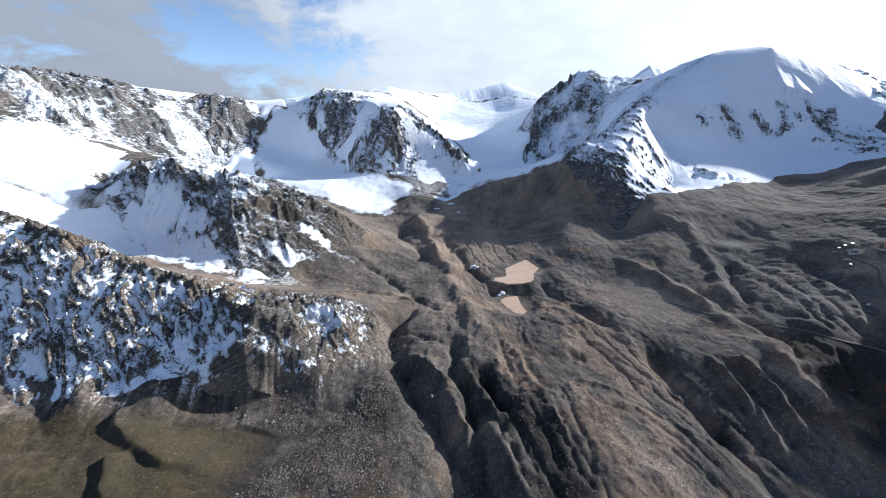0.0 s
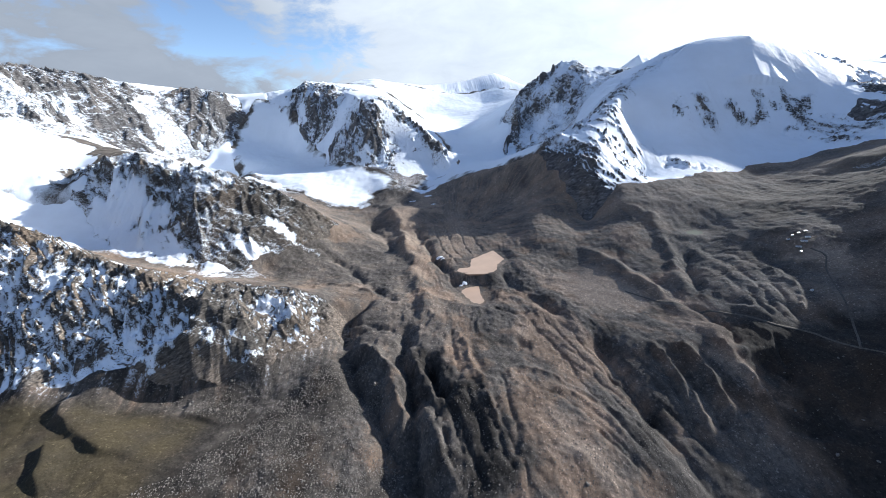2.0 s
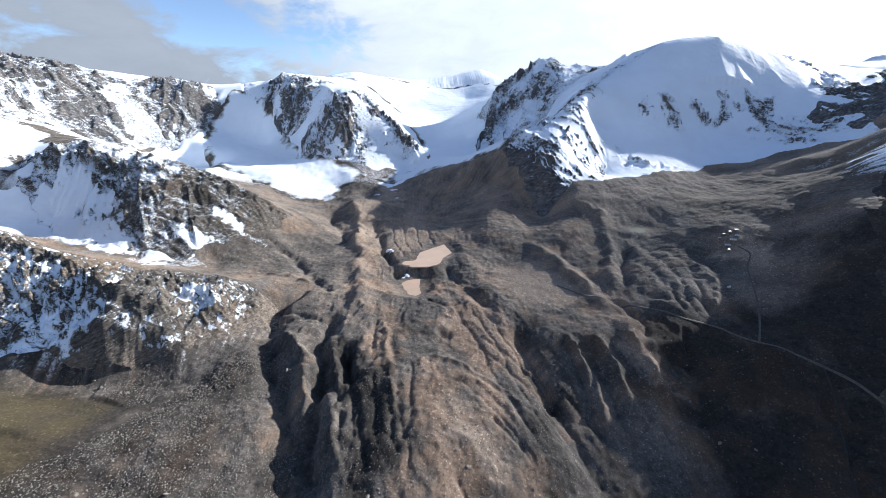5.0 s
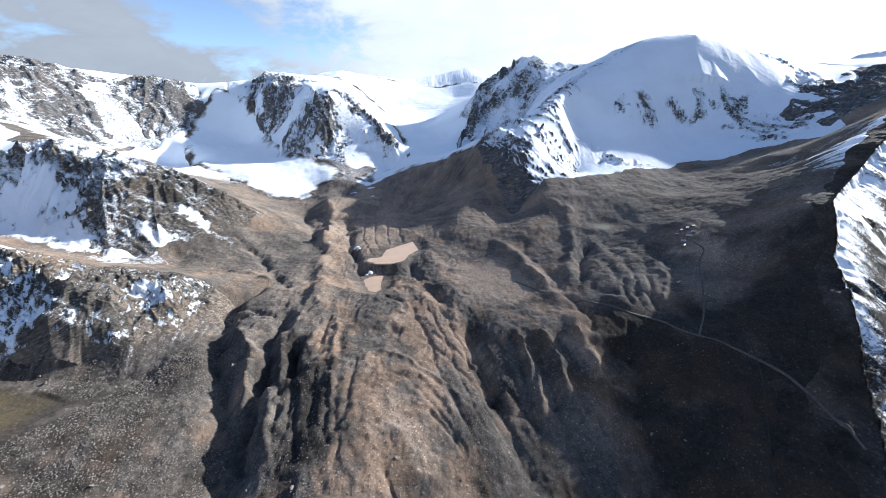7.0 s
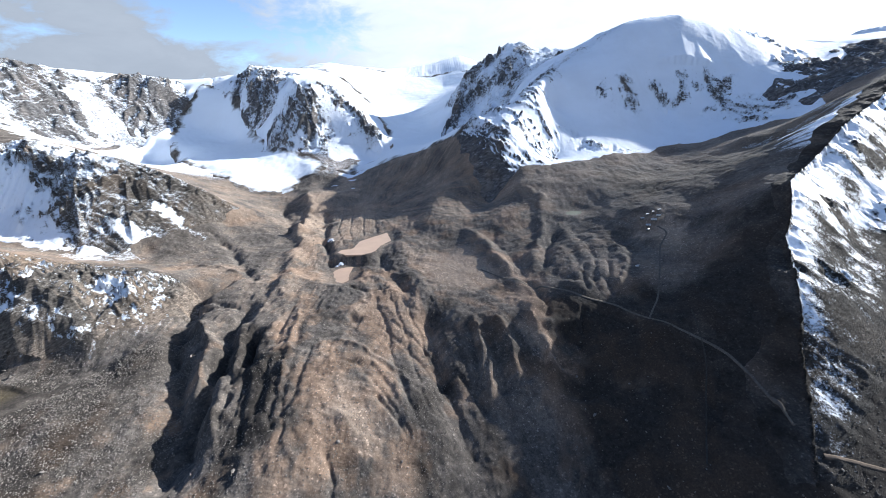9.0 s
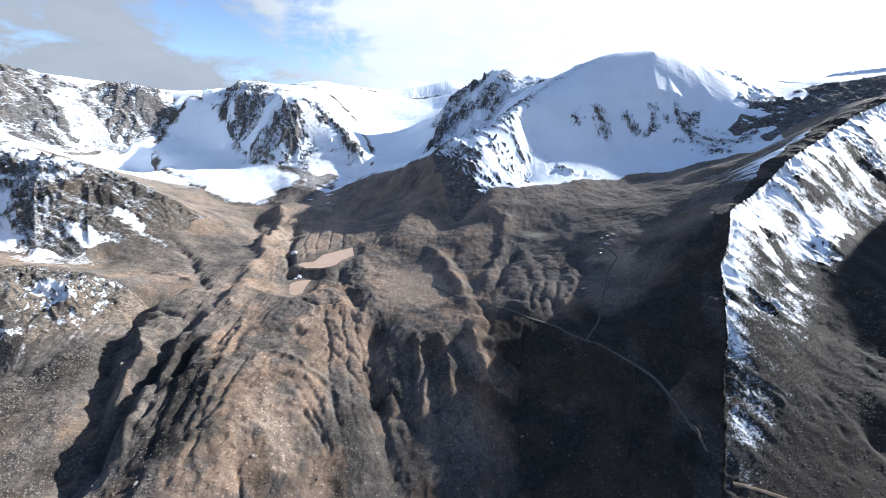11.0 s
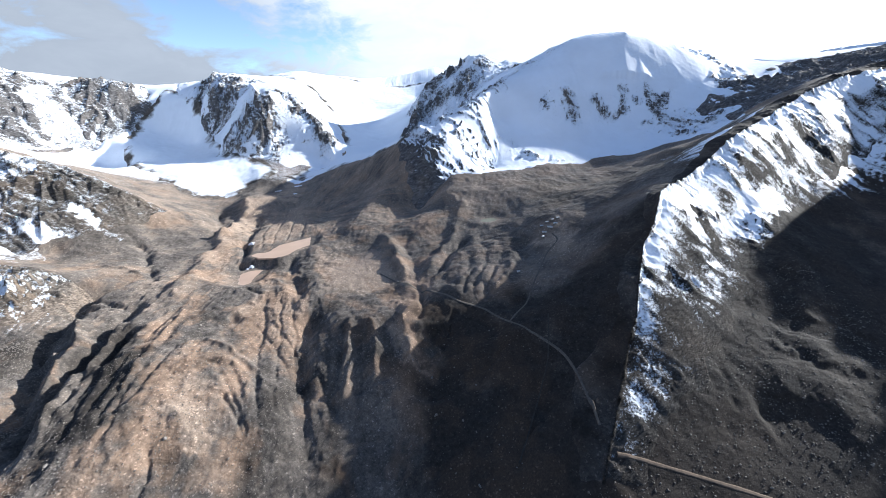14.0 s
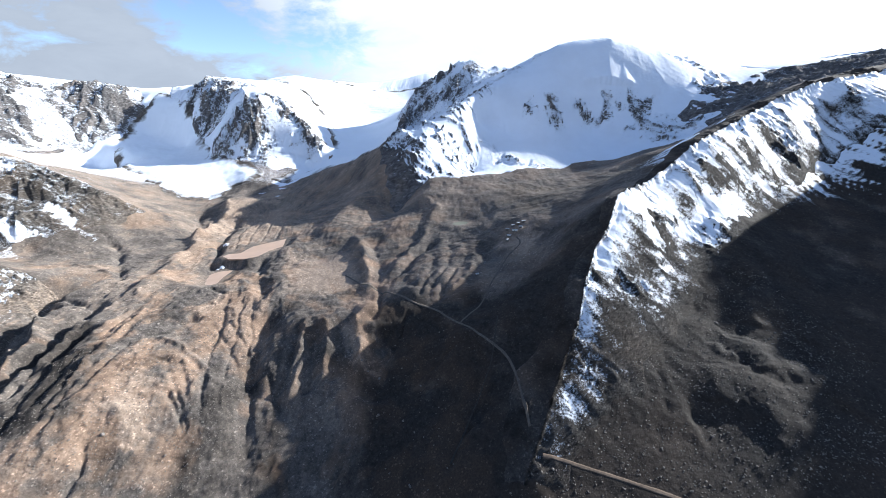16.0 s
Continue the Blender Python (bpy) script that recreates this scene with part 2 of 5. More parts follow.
    lie((-1500, 300, 200), (-1100, 600, 330), step=200)


lie_of_the_land()
LAND = np.concatenate(LAND)


def solve_land(p):
    """A surface as stiff as a stretched sheet through all the landform lines."""
    xy = p[:, :2] / 1000
    r = np.sqrt(((xy[:, None] - xy[None]) ** 2).sum(-1))
    n = len(p)
    a = np.zeros((n + 3, n + 3))
    a[:n, :n] = -r + np.eye(n) * 0.002
    a[:n, n], a[:n, n + 1:], a[n, :n], a[n + 1:, :n] = 1, xy, 1, xy.T
    return np.linalg.solve(a, np.r_[p[:, 2], 0, 0, 0])


WEIGHTS = solve_land(LAND)
CELL, X0, Y0, X1, Y1 = 9.0, -2700.0, -700.0, 3000.0, 3400.0


def sheet():
    gx, gy = np.arange(X0, X1 + CELL, CELL), np.arange(Y0, Y1 + CELL, CELL)
    px, py = (LAND[:, 0] / 1000).astype(np.float32), (LAND[:, 1] / 1000).astype(np.float32)
    w = WEIGHTS[:-3].astype(np.float32)
    out = np.empty((len(gy), len(gx)), np.float32)
    dx2 = ((gx / 1000).astype(np.float32)[:, None] - px) ** 2
    for i, y in enumerate(gy):
        out[i] = -np.sqrt(dx2 + (np.float32(y / 1000) - py) ** 2) @ w
    return out + WEIGHTS[-3] + WEIGHTS[-2] * gx / 1000 + WEIGHTS[-1] * gy[:, None] / 1000


SHEET = sheet()


def land(x, y):
    """Height of the bare lie of the land."""
    u = np.clip((x - X0) / CELL, 0, SHEET.shape[1] - 1.001)
    v = np.clip((y - Y0) / CELL, 0, SHEET.shape[0] - 1.001)
    i, j = u.astype(np.int32), v.astype(np.int32)
    fu, fv = u - i, v - j
    return (SHEET[j, i] * (1 - fu) + SHEET[j, i + 1] * fu) * (1 - fv) + (SHEET[j + 1, i] * (1 - fu) + SHEET[j + 1, i + 1] * fu) * fv


# ---- end of land
# ---------------------------------------------------------------- materials
def nodes_of(name):
    mat = bpy.data.materials.new(name)
    mat.use_nodes = True
    nt = mat.node_tree
    return mat, nt, nt.nodes["Principled BSDF"]


def add(nt, kind, **values):
    nd = nt.nodes.new(kind)
    for key, v in values.items():
        if key in nd.inputs:
            nd.inputs[key].default_value = v
        else:
            setattr(nd, key, v)
    return nd


def noise_at(nt, scale, detail=4.0, rough=0.6, distort=0.0, stretch=None, dip=(12, 32, 0)):
    """Noise in world metres; stretch makes it bedded, with the beds dipping."""
    geo = add(nt, "ShaderNodeNewGeometry")
    src = geo.outputs["Position"]
    if stretch:
        for key, v in (("Rotation", [radians(c) for c in dip]), ("Scale", stretch)):
            mp = add(nt, "ShaderNodeMapping")
            mp.inputs[key].default_value = v
            nt.links.new(src, mp.inputs["Vector"])
            src = mp.outputs[0]
    nz = add(nt, "ShaderNodeTexNoise", Scale=scale, Detail=detail, Roughness=rough, Distortion=distort)
    nt.links.new(src, nz.inputs["Vector"])
    return nz.outputs["Fac"]


def ramp(nt, fac, *stops):
    rp = add(nt, "ShaderNodeValToRGB")
    el = rp.color_ramp.elements
    while len(el) < len(stops):
        el.new(0.5)
    for e, (pos, col) in zip(el, stops):
        e.position, e.color = pos, (*col, 1) if isinstance(col, tuple) else (col, col, col, 1)
    nt.links.new(fac, rp.inputs[0])
    return rp.outputs[0]


def calc(nt, op, a, b, clamp=False):
    m = add(nt, "ShaderNodeMath", operation=op, use_clamp=clamp)
    for k, v in enumerate((a, b)):
        if isinstance(v, (int, float)):
            m.inputs[k].default_value = v
        else:
            nt.links.new(v, m.inputs[k])
    return m.outputs[0]


def blend(nt, fac, a, b, how="MIX"):
    m = add(nt, "ShaderNodeMix", data_type="RGBA", blend_type=how)
    for k, v in ((0, fac), (6, a), (7, b)):
        if isinstance(v, (int, float)):
            m.inputs[k].default_value = v
        elif isinstance(v, tuple):
            m.inputs[k].default_value = (*v, 1)
        else:
            nt.links.new(v, m.inputs[k])
    return m.outputs[2]


def attr(nt, name):
    return add(nt, "ShaderNodeAttribute", attribute_name=name).outputs["Fac"]


def stones_at(nt, scale, stretch=None):
    """Brightness of single stones, in world metres."""
    geo = add(nt, "ShaderNodeNewGeometry")
    mp = add(nt, "ShaderNodeMapping")
    mp.inputs["Scale"].default_value = stretch or (1, 1, 1)
    nt.links.new(geo.outputs["Position"], mp.inputs["Vector"])
    vo = add(nt, "ShaderNodeTexVoronoi", Scale=scale, feature="F1")
    nt.links.new(mp.outputs[0], vo.inputs["Vector"])
    sep = add(nt, "ShaderNodeSeparateColor")
    nt.links.new(vo.outputs["Color"], sep.inputs[0])
    return sep.outputs[0], vo.outputs["Distance"]


def rock_and_snow(name, dark, light, warm, grain=0.12, ragged=0.55, bump=1.0, snow=(0.78, 0.84, 0.92), strata=None, stones=0.8, speck=0.8, fan=False, dust=0.4, coarse=1.0):
    """Bare rock or debris with old snow in it: attributes 'snow', 'tone', 'moss' and 'pale' come with the mesh."""
    mat, nt, bsdf = nodes_of(name)
    big, mid, fine = noise_at(nt, grain * 0.12, 3), noise_at(nt, grain, 6, 0.68, 0.2, strata), noise_at(nt, grain * 6, 5, 0.75, 0.0, strata)
    base = blend(nt, ramp(nt, mid, (0.34, 0.0), (0.66, 1.0)), dark, light)
    warmth = calc(nt, "ADD", calc(nt, "MULTIPLY", big, 0.9), calc(nt, "SUBTRACT", attr(nt, "tone"), 0.62))
    base = blend(nt, calc(nt, "MULTIPLY", warmth, 1.2, True), base, warm)
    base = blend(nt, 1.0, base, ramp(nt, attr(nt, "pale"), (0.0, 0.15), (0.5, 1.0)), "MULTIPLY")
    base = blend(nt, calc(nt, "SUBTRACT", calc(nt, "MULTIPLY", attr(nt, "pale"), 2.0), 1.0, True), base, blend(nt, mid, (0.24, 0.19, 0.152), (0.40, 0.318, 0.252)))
    base = blend(nt, calc(nt, "MULTIPLY", attr(nt, "moss"), 0.8, True), base, blend(nt, fine, (0.034, 0.029, 0.016), (0.088, 0.071, 0.040)))
    grit = noise_at(nt, grain * 2.2, 4, 0.68, 0.0, strata)
    combed = None
    if fan:  # streaks along the way the debris once crept
        mp = add(nt, "ShaderNodeMapping")
        mp.inputs["Scale"].default_value = (1, 0.09, 1)
        nt.links.new(add(nt, "ShaderNodeAttribute", attribute_name="fan").outputs["Vector"], mp.inputs["Vector"])
        streak = add(nt, "ShaderNodeTexNoise", Scale=0.13, Detail=7.0, Roughness=0.68, Distortion=0.6)
        nt.links.new(mp.outputs[0], streak.inputs["Vector"])
        combed = streak.outputs["Fac"]
        base = blend(nt, attr(nt, "comb"), base, blend(nt, 1.0, base, ramp(nt, combed, (0.30, (0.66, 0.65, 0.66)), (0.5, (0.97, 0.97, 0.97)), (0.66, (1.26, 1.22, 1.17))), "MULTIPLY"))
    base = blend(nt, 1.0, base, ramp(nt, grit, (0.32, 1 - 0.55 * coarse), (0.5, 0.97), (0.68, 1 + 0.6 * coarse)), "MULTIPLY")
    one, gap = stones_at(nt, stones, strata)
    base = blend(nt, 1.0, base, ramp(nt, fine, (0.30, 0.74), (0.52, 0.98), (0.72, 1.26)), "MULTIPLY")
    base = blend(nt, speck, base, blend(nt, 1.0, base, ramp(nt, one, (0.0, 0.72), (0.8, 1.03), (0.94, 1.2), (1.0, 2.4)), "MULTIPLY"))
    sift = noise_at(nt, dust, 6, 0.74)
    worn = calc(nt, "ADD", calc(nt, "MULTIPLY", mid, 0.45), calc(nt, "MULTIPLY", sift, 1.15))
    edge = calc(nt, "ADD", attr(nt, "snow"), calc(nt, "MULTIPLY", calc(nt, "SUBTRACT", worn, 0.80), ragged))
    cover = ramp(nt, edge, (0.40, 0.0), (0.50, 0.45), (0.66, 1.0))
    white = blend(nt, ramp(nt, big, (0.35, 0.0), (0.7, 1.0)), snow, tuple(c * 0.93 for c in snow))
    nt.links.new(blend(nt, cover, base, white), bsdf.inputs["Base Color"])
    nt.links.new(ramp(nt, cover, (0, 0.93), (1, 0.6)), bsdf.inputs["Roughness"])
    bsdf.inputs["Specular IOR Level"].default_value = 0.2
    nt.links.new(ramp(nt, cover, (0, 1.0), (1, 0.3)), bsdf.inputs["Diffuse Roughness"])
    bp = add(nt, "ShaderNodeBump", Strength=0.9 * bump, Distance=0.5 / max(grain, 0.02))
    height = calc(nt, "ADD", calc(nt, "ADD", mid, calc(nt, "MULTIPLY", grit, 0.5)), calc(nt, "MULTIPLY", fine, 0.3))
    height = calc(nt, "SUBTRACT", height, calc(nt, "MULTIPLY", gap, 0.25 * speck))
    if fan:
        height = calc(nt, "ADD", height, calc(nt, "MULTIPLY", calc(nt, "MULTIPLY", combed, 0.7), attr(nt, "comb")))
    nt.links.new(calc(nt, "MULTIPLY", height, calc(nt, "SUBTRACT", 1.12, cover)), bp.inputs["Height"])
    nt.links.new(bp.outputs[0], bsdf.inputs["Normal"])
    return mat


MORAINE = rock_and_snow("moraine_debris", (0.086, 0.079, 0.074), (0.182, 0.160, 0.142), (0.268, 0.192, 0.142), grain=0.17, ragged=0.9, bump=0.4, stones=0.6, speck=0.7, fan=True, coarse=0.24)
ROCK = rock_and_snow("frost_shattered_rock", (0.05, 0.048, 0.047), (0.165, 0.152, 0.138), (0.23, 0.172, 0.125), grain=0.13, ragged=1.6, strata=(0.45, 0.8, 1.9), stones=0.5, speck=0.6, dust=0.42)
# lighter, bluer grey than the near rock: some haze is mixed into the colour
FARROCK = rock_and_snow("high_mountain_rock", (0.075, 0.076, 0.082), (0.185, 0.183, 0.187), (0.17, 0.155, 0.142), grain=0.075, ragged=1.35, bump=0.9, dust=0.15, strata=(0.55, 0.7, 1.7), stones=0.16, speck=0.5)
ICE = rock_and_snow("glacier_snow", (0.06, 0.056, 0.053), (0.12, 0.11, 0.10), (0.14, 0.115, 0.095), grain=0.03, ragged=0.35, bump=0.3, snow=(0.80, 0.86, 0.93), stones=0.3)


# ---------------------------------------------------------------- meshes over the land
def grid_mesh(name, xs, ys, z, mat, keep=None, shift=None, **attrs):
    """A sheet over the plan xs by ys with heights z; faces outside keep are left out."""
    ny, nx = z.shape
    X, Y = np.meshgrid(xs, ys)
    co = np.stack([X, Y, z], -1).astype(np.float32)
    if shift is not None:
        co[..., 0] += shift[0]
        co[..., 1] += shift[1]
    co = co.reshape(-1, 3)
    idx = np.arange(nx * ny).reshape(ny, nx)
    quads = np.stack([idx[:-1, :-1], idx[:-1, 1:], idx[1:, 1:], idx[1:, :-1]], -1).reshape(-1, 4)
    if keep is not None:
        k = keep[:-1, :-1] | keep[:-1, 1:] | keep[1:, 1:] | keep[1:, :-1]
        quads = quads[k.ravel()]
        used = np.unique(quads)
        back = np.full(nx * ny, -1)
        back[used] = np.arange(len(used))
        co, quads = co[used], back[quads]
        attrs = {n: v.reshape(-1)[used] for n, v in attrs.items()}
    me = bpy.data.meshes.new(name)
    me.vertices.add(len(co))
    me.vertices.foreach_set("co", co.ravel())
    me.loops.add(quads.size)
    me.loops.foreach_set("vertex_index", quads.ravel().astype(np.int32))
    me.polygons.add(len(quads))
    me.polygons.foreach_set("loop_start", np.arange(0, quads.size, 4, dtype=np.int32))
    me.polygons.foreach_set("use_smooth", np.ones(len(quads), bool))
    me.update(calc_edges=True)
    for n, v in attrs.items():
        if n == "fan":
            me.attributes.new(n, "FLOAT_VECTOR", "POINT").data.foreach_set("vector", np.ascontiguousarray(v, np.float32).ravel())
        else:
            me.attributes.new(n, "FLOAT", "POINT").data.foreach_set("value", np.ascontiguousarray(v, np.float32).ravel())
    me.materials.append(mat)
    return new(name, me)


def inside(x, y, poly):
    """Signed distance to a plan outline, positive inside."""
    p = np.array(poly, np.float32)
    x, y = x.astype(np.float32), y.astype(np.float32)
    d2, odd = np.full(x.shape, 1e12, np.float32), np.zeros(x.shape, bool)
    for (ax, ay), (bx, by) in zip(p, np.roll(p, -1, 0)):
        ex, ey = bx - ax, by - ay
        k = np.clip(((x - ax) * ex + (y - ay) * ey) / (ex * ex + ey * ey), 0, 1)
        d2 = np.minimum(d2, (x - ax - k * ex) ** 2 + (y - ay - k * ey) ** 2)
        if ay != by:
            odd ^= ((ay > y) != (by > y)) & (x < ex * (y - ay) / (by - ay) + ax)
    return np.where(odd, 1, -1) * np.sqrt(d2)


def away(x, y, pts):
    """Distance to a line on the plan, and how far along it (0 to 1)."""
    p = np.array(pts, np.float32)
    best, along = np.full(x.shape, 1e12, np.float32), np.zeros(x.shape, np.float32)
    n = len(p) - 1
    for i, ((ax, ay), (bx, by)) in enumerate(zip(p[:-1], p[1:])):
        ex, ey = bx - ax, by - ay
        k = np.clip(((x - ax) * ex + (y - ay) * ey) / (ex * ex + ey * ey), 0, 1)
        d = (x - ax - k * ex) ** 2 + (y - ay - k * ey) ** 2
        closer = d < best
        best, along = np.where(closer, d, best), np.where(closer, (i + k) / n, along)
    return np.sqrt(best), along


def spaced(*stops):
    """Places along one axis: (start, step), (next, step) ... (end, 0); steps change gradually enough."""
    out = [np.arange(a, b, s) for (a, s), (b, _) in zip(stops[:-1], stops[1:])]
    return np.concatenate([*out, [stops[-1][0]]])


# ---------------------------------------------------------------- plan of the mountains
# outline: on the plan. relief: height, size, stretch, turn. fins: slope, teeth, tooth size and the crest line.
# rock: bare outcrops and chutes: snow gullies, both as (x, y, x, y, half width). snow: how white the rest is.
MOUNTAINS = {
    "near_ridge": dict(
        outline=[(-900, 640), (-900, 350), (-560, 352), (-420, 352), (-330, 372), (-250, 396), (-170, 400), (-150, 418), (-120, 446), (-76, 474), (-92, 516), (-128, 540), (-220, 530), (-330, 535), (-480, 570), (-640, 620)],
        step=1.4, relief=(11, 46, 0.6, 4), mat="ROCK", cut=4, rocky=1.0, snow=0.0, rock=[], chutes=[],
        fins=[(1.23, 7, 22, [(-900, 600, 332), (-705, 560, 303), (-660, 550, 287), (-570, 528, 268), (-508, 518, 240), (-440, 510, 216), (-400, 497, 208), (-376, 490, 204), (-330, 466, 197), (-282, 439, 190), (-261, 432, 186), (-234, 427, 172), (-202, 424, 148), (-179, 421, 118)]),
              (1.5, 6, 14, [(-300, 500, 184), (-248, 487, 175), (-221, 481, 174), (-172, 483, 168), (-160, 508, 152), (-134, 521, 134), (-110, 519, 110), (-91, 481, 92)]),
              (1.5, 5, 16, [(-455, 508, 214), (-440, 462, 190), (-425, 420, 152)]), (1.5, 5, 16, [(-390, 492, 204), (-374, 448, 178), (-362, 404, 140)]), (1.6, 5, 14, [(-282, 439, 188), (-276, 420, 158), (-268, 396, 112)])],
        label="dark craggy rock ridge dusted with patchy fresh snow", sides=("shaded_wall", "sunlit_back")),
    "middle_ridge": dict(
        outline=[(-790, 850), (-740, 770), (-640, 700), (-560, 650), (-440, 640), (-330, 650), (-260, 720), (-190, 840), (-195, 885), (-320, 880), (-450, 860), (-600, 880)],
        step=2.0, relief=(13, 60, 0.8, 40), mat="ROCK", cut=5, rocky=1.0, snow=0.0, rock=[],
        chutes=[(-600, 752, -505, 712, 22), (-620, 750, -560, 655, 40), (-540, 690, -450, 655, 22), (-310, 760, -255, 750, 9), (-360, 690, -300, 690, 12)],
        fins=[(1.53, 9, 26, [(-765, 800, 294), (-708, 810, 338), (-653, 813, 362), (-550, 780, 332), (-496, 775, 312), (-450, 772, 328), (-407, 780, 318), (-337, 800, 276), (-253, 840, 226), (-203, 864, 178)]),
              (1.70, 6, 20, [(-450, 772, 326), (-435, 720, 262), (-410, 680, 215)]), (1.70, 6, 20, [(-520, 776, 318), (-540, 720, 262), (-530, 680, 216)]), (1.70, 5, 18, [(-370, 790, 296), (-350, 730, 222), (-320, 690, 182)])],
        label="jagged dark rock ridge streaked with snow above the moraine", sides=("front_wall", "back_slope")),
    "west_ridge": dict(
        outline=[(-2400, 1500), (-1700, 1030), (-1300, 1070), (-1080, 1180), (-1000, 1330), (-960, 1480), (-900, 1570), (-1000, 1650), (-1120, 1720), (-1300, 1750), (-1600, 1800)],
        step=3.6, relief=(24, 84, 0.4, 62), mat="FARROCK", cut=8, rocky=1.0, snow=0.12, rock=[],
        chutes=[(-1124, 1577, -1042, 1576, 34), (-1042, 1576, -910, 1558, 34), (-910, 1558, -826, 1510, 30), (-1269, 1365, -1180, 1318, 9), (-1265, 1400, -1195, 1366, 9), (-1345, 1225, -1250, 1210, 44), (-1130, 1595, -1045, 1505, 34), (-1000, 1556, -900, 1575, 30), (-1325, 1252, -1295, 1274, 26), (-1282, 1274, -1155, 1223, 20), (-1254, 1378, -1186, 1335, 11), (-1276, 1339, -1188, 1326, 9), (-1083, 1617, -1022, 1562, 32), (-1021, 1513, -860, 1528, 34), (-1104, 1480, -1050, 1457, 9)],
        fins=[(1.36, 18, 34, [(-1700, 1100, 640), (-1331, 1190, 590), (-1328, 1222, 634), (-1334, 1240, 624), (-1344, 1310, 627), (-1343, 1380, 618), (-1295, 1430, 606), (-1257, 1470, 592), (-1219, 1520, 560), (-1172, 1570, 546), (-1151, 1600, 537), (-1115, 1640, 513)])],
        label="long serrated rock ridge with snow chutes", sides=("front_wall", "back_slope")),
    "crag_peak": dict(
        outline=[(-1180, 1800), (-1150, 1690), (-1060, 1640), (-960, 1560), (-880, 1600), (-850, 1720), (-890, 1900), (-980, 2010), (-1130, 1990)],
        step=2.8, relief=(24, 60, 0.35, 17), mat="FARROCK", cut=6, rocky=1.0, snow=0.02, rock=[], chutes=[(-1001, 1790, -964, 1735, 9), (-964, 1735, -889, 1676, 12), (-1150, 1690, -1070, 1640, 30), (-940, 1640, -860, 1610, 24)],
        fins=[(1.80, 22, 20, [(-1138, 1726, 540), (-1122, 1750, 558), (-1100, 1790, 556), (-1085, 1817, 580), (-1052, 1868, 572), (-1029, 1909, 588), (-1000, 1915, 584), (-972, 1912, 560), (-950, 1905, 538)]),
              (1.44, 12, 20, [(-1085, 1812, 572), (-1048, 1715, 488), (-1012, 1618, 412)]), (1.44, 12, 20, [(-1000, 1905, 578), (-972, 1820, 490), (-925, 1700, 400)])],
        label="black rock tower with a row of sharp pinnacles", sides=("front_wall", "back_slope")),
    "wedge_peak": dict(
        outline=[(-900, 2120), (-780, 1960), (-700, 1830), (-600, 1720), (-500, 1660), (-420, 1700), (-380, 1800), (-300, 1900), (-320, 2100), (-450, 2350), (-750, 2350)],
        step=3.6, relief=(26, 60, 0.35, 3), mat="FARROCK", cut=8, rocky=0.06, snow=1.0,
        rock=[(-583, 1985, -614, 1872, 46), (-520, 1960, -519, 1726, 56), (-460, 1940, -450, 1740, 48), (-549, 1739, -524, 1690, 30), (-640, 1980, -625, 1900, 26), (-660, 1734, -640, 1725, 18)], chutes=[(-590, 1860, -560, 1780, 9)],
        fins=[(1.49, 10, 30, [(-820, 2000, 560), (-706, 1990, 552), (-640, 1990, 598), (-583, 1990, 632), (-543, 1985, 617), (-514, 1980, 605), (-456, 1970, 591), (-424, 1940, 566)]),
              (1.30, 8, 30, [(-583, 1990, 628), (-600, 1900, 505), (-590, 1800, 400)]), (1.30, 8, 26, [(-500, 1980, 602), (-500, 1860, 470), (-525, 1730, 345)]), (1.30, 8, 26, [(-430, 1945, 566), (-430, 1820, 455), (-450, 1720, 360)])],
        label="wedge-shaped rocky peak with a snow-plastered face", sides=("front_wall", "back_slope")),
    "pyramid_peak": dict(
        outline=[(-420, 1900), (-400, 1700), (-400, 1560), (-310, 1450), (-180, 1405), (-60, 1395), (60, 1425), (140, 1480), (130, 1620), (60, 1760), (-60, 1900), (-200, 2000)],
        step=3.2, relief=(26, 60, 0.4, 10), mat="FARROCK", cut=8, rocky=0.0, snow=1.0,
        rock=[(-249, 1636, -284, 1505, 54), (-225, 1620, -170, 1501, 36), (-330, 1475, -185, 1420, 32), (-154, 1734, -60, 1666, 24), (-60, 1666, 50, 1569, 38), (40, 1580, 85, 1520, 26), (-129, 1505, -159, 1429, 16), (-355, 1633, -400, 1597, 16)], chutes=[(-262, 1480, -215, 1455, 8), (10, 1425, 120, 1470, 24)],
        fins=[(1.37, 8, 30, [(-401, 1930, 572), (-304, 1760, 536), (-244, 1640, 484), (-212, 1590, 428), (-186, 1550, 372), (-158, 1490, 306)]), (1.37, 8, 26, [(-244, 1640, 480), (-275, 1560, 372), (-285, 1490, 275)]),
              (1.04, 8, 26, [(-280, 1840, 545), (-167, 1760, 510), (-110, 1710, 458), (-48, 1660, 408), (24, 1590, 360), (68, 1530, 308), (110, 1450, 228)])],
        label="pyramid of dark rock between white snow slopes", sides=("front_wall", "back_slope")),
    "second_peak": dict(
        outline=[(330, 1790), (350, 1560), (370, 1380), (430, 1400), (560, 1500), (700, 1640), (850, 1740), (960, 1800), (1000, 1950), (900, 2250), (640, 2350), (430, 2100)],
        step=4.0, relief=(28, 75, 0.4, -17), mat="FARROCK", cut=8, rocky=0.45, snow=0.85,
        rock=[(775, 1960, 720, 1800, 22), (664, 1900, 630, 1780, 16), (697, 1860, 640, 1660, 22), (480, 1950, 640, 2026, 24), (480, 1845, 567, 1828, 20), (410, 1745, 372, 1640, 44), (372, 1640, 350, 1500, 26), (920, 1800, 860, 1840, 18)], chutes=[(700, 2020, 690, 1960, 24)],
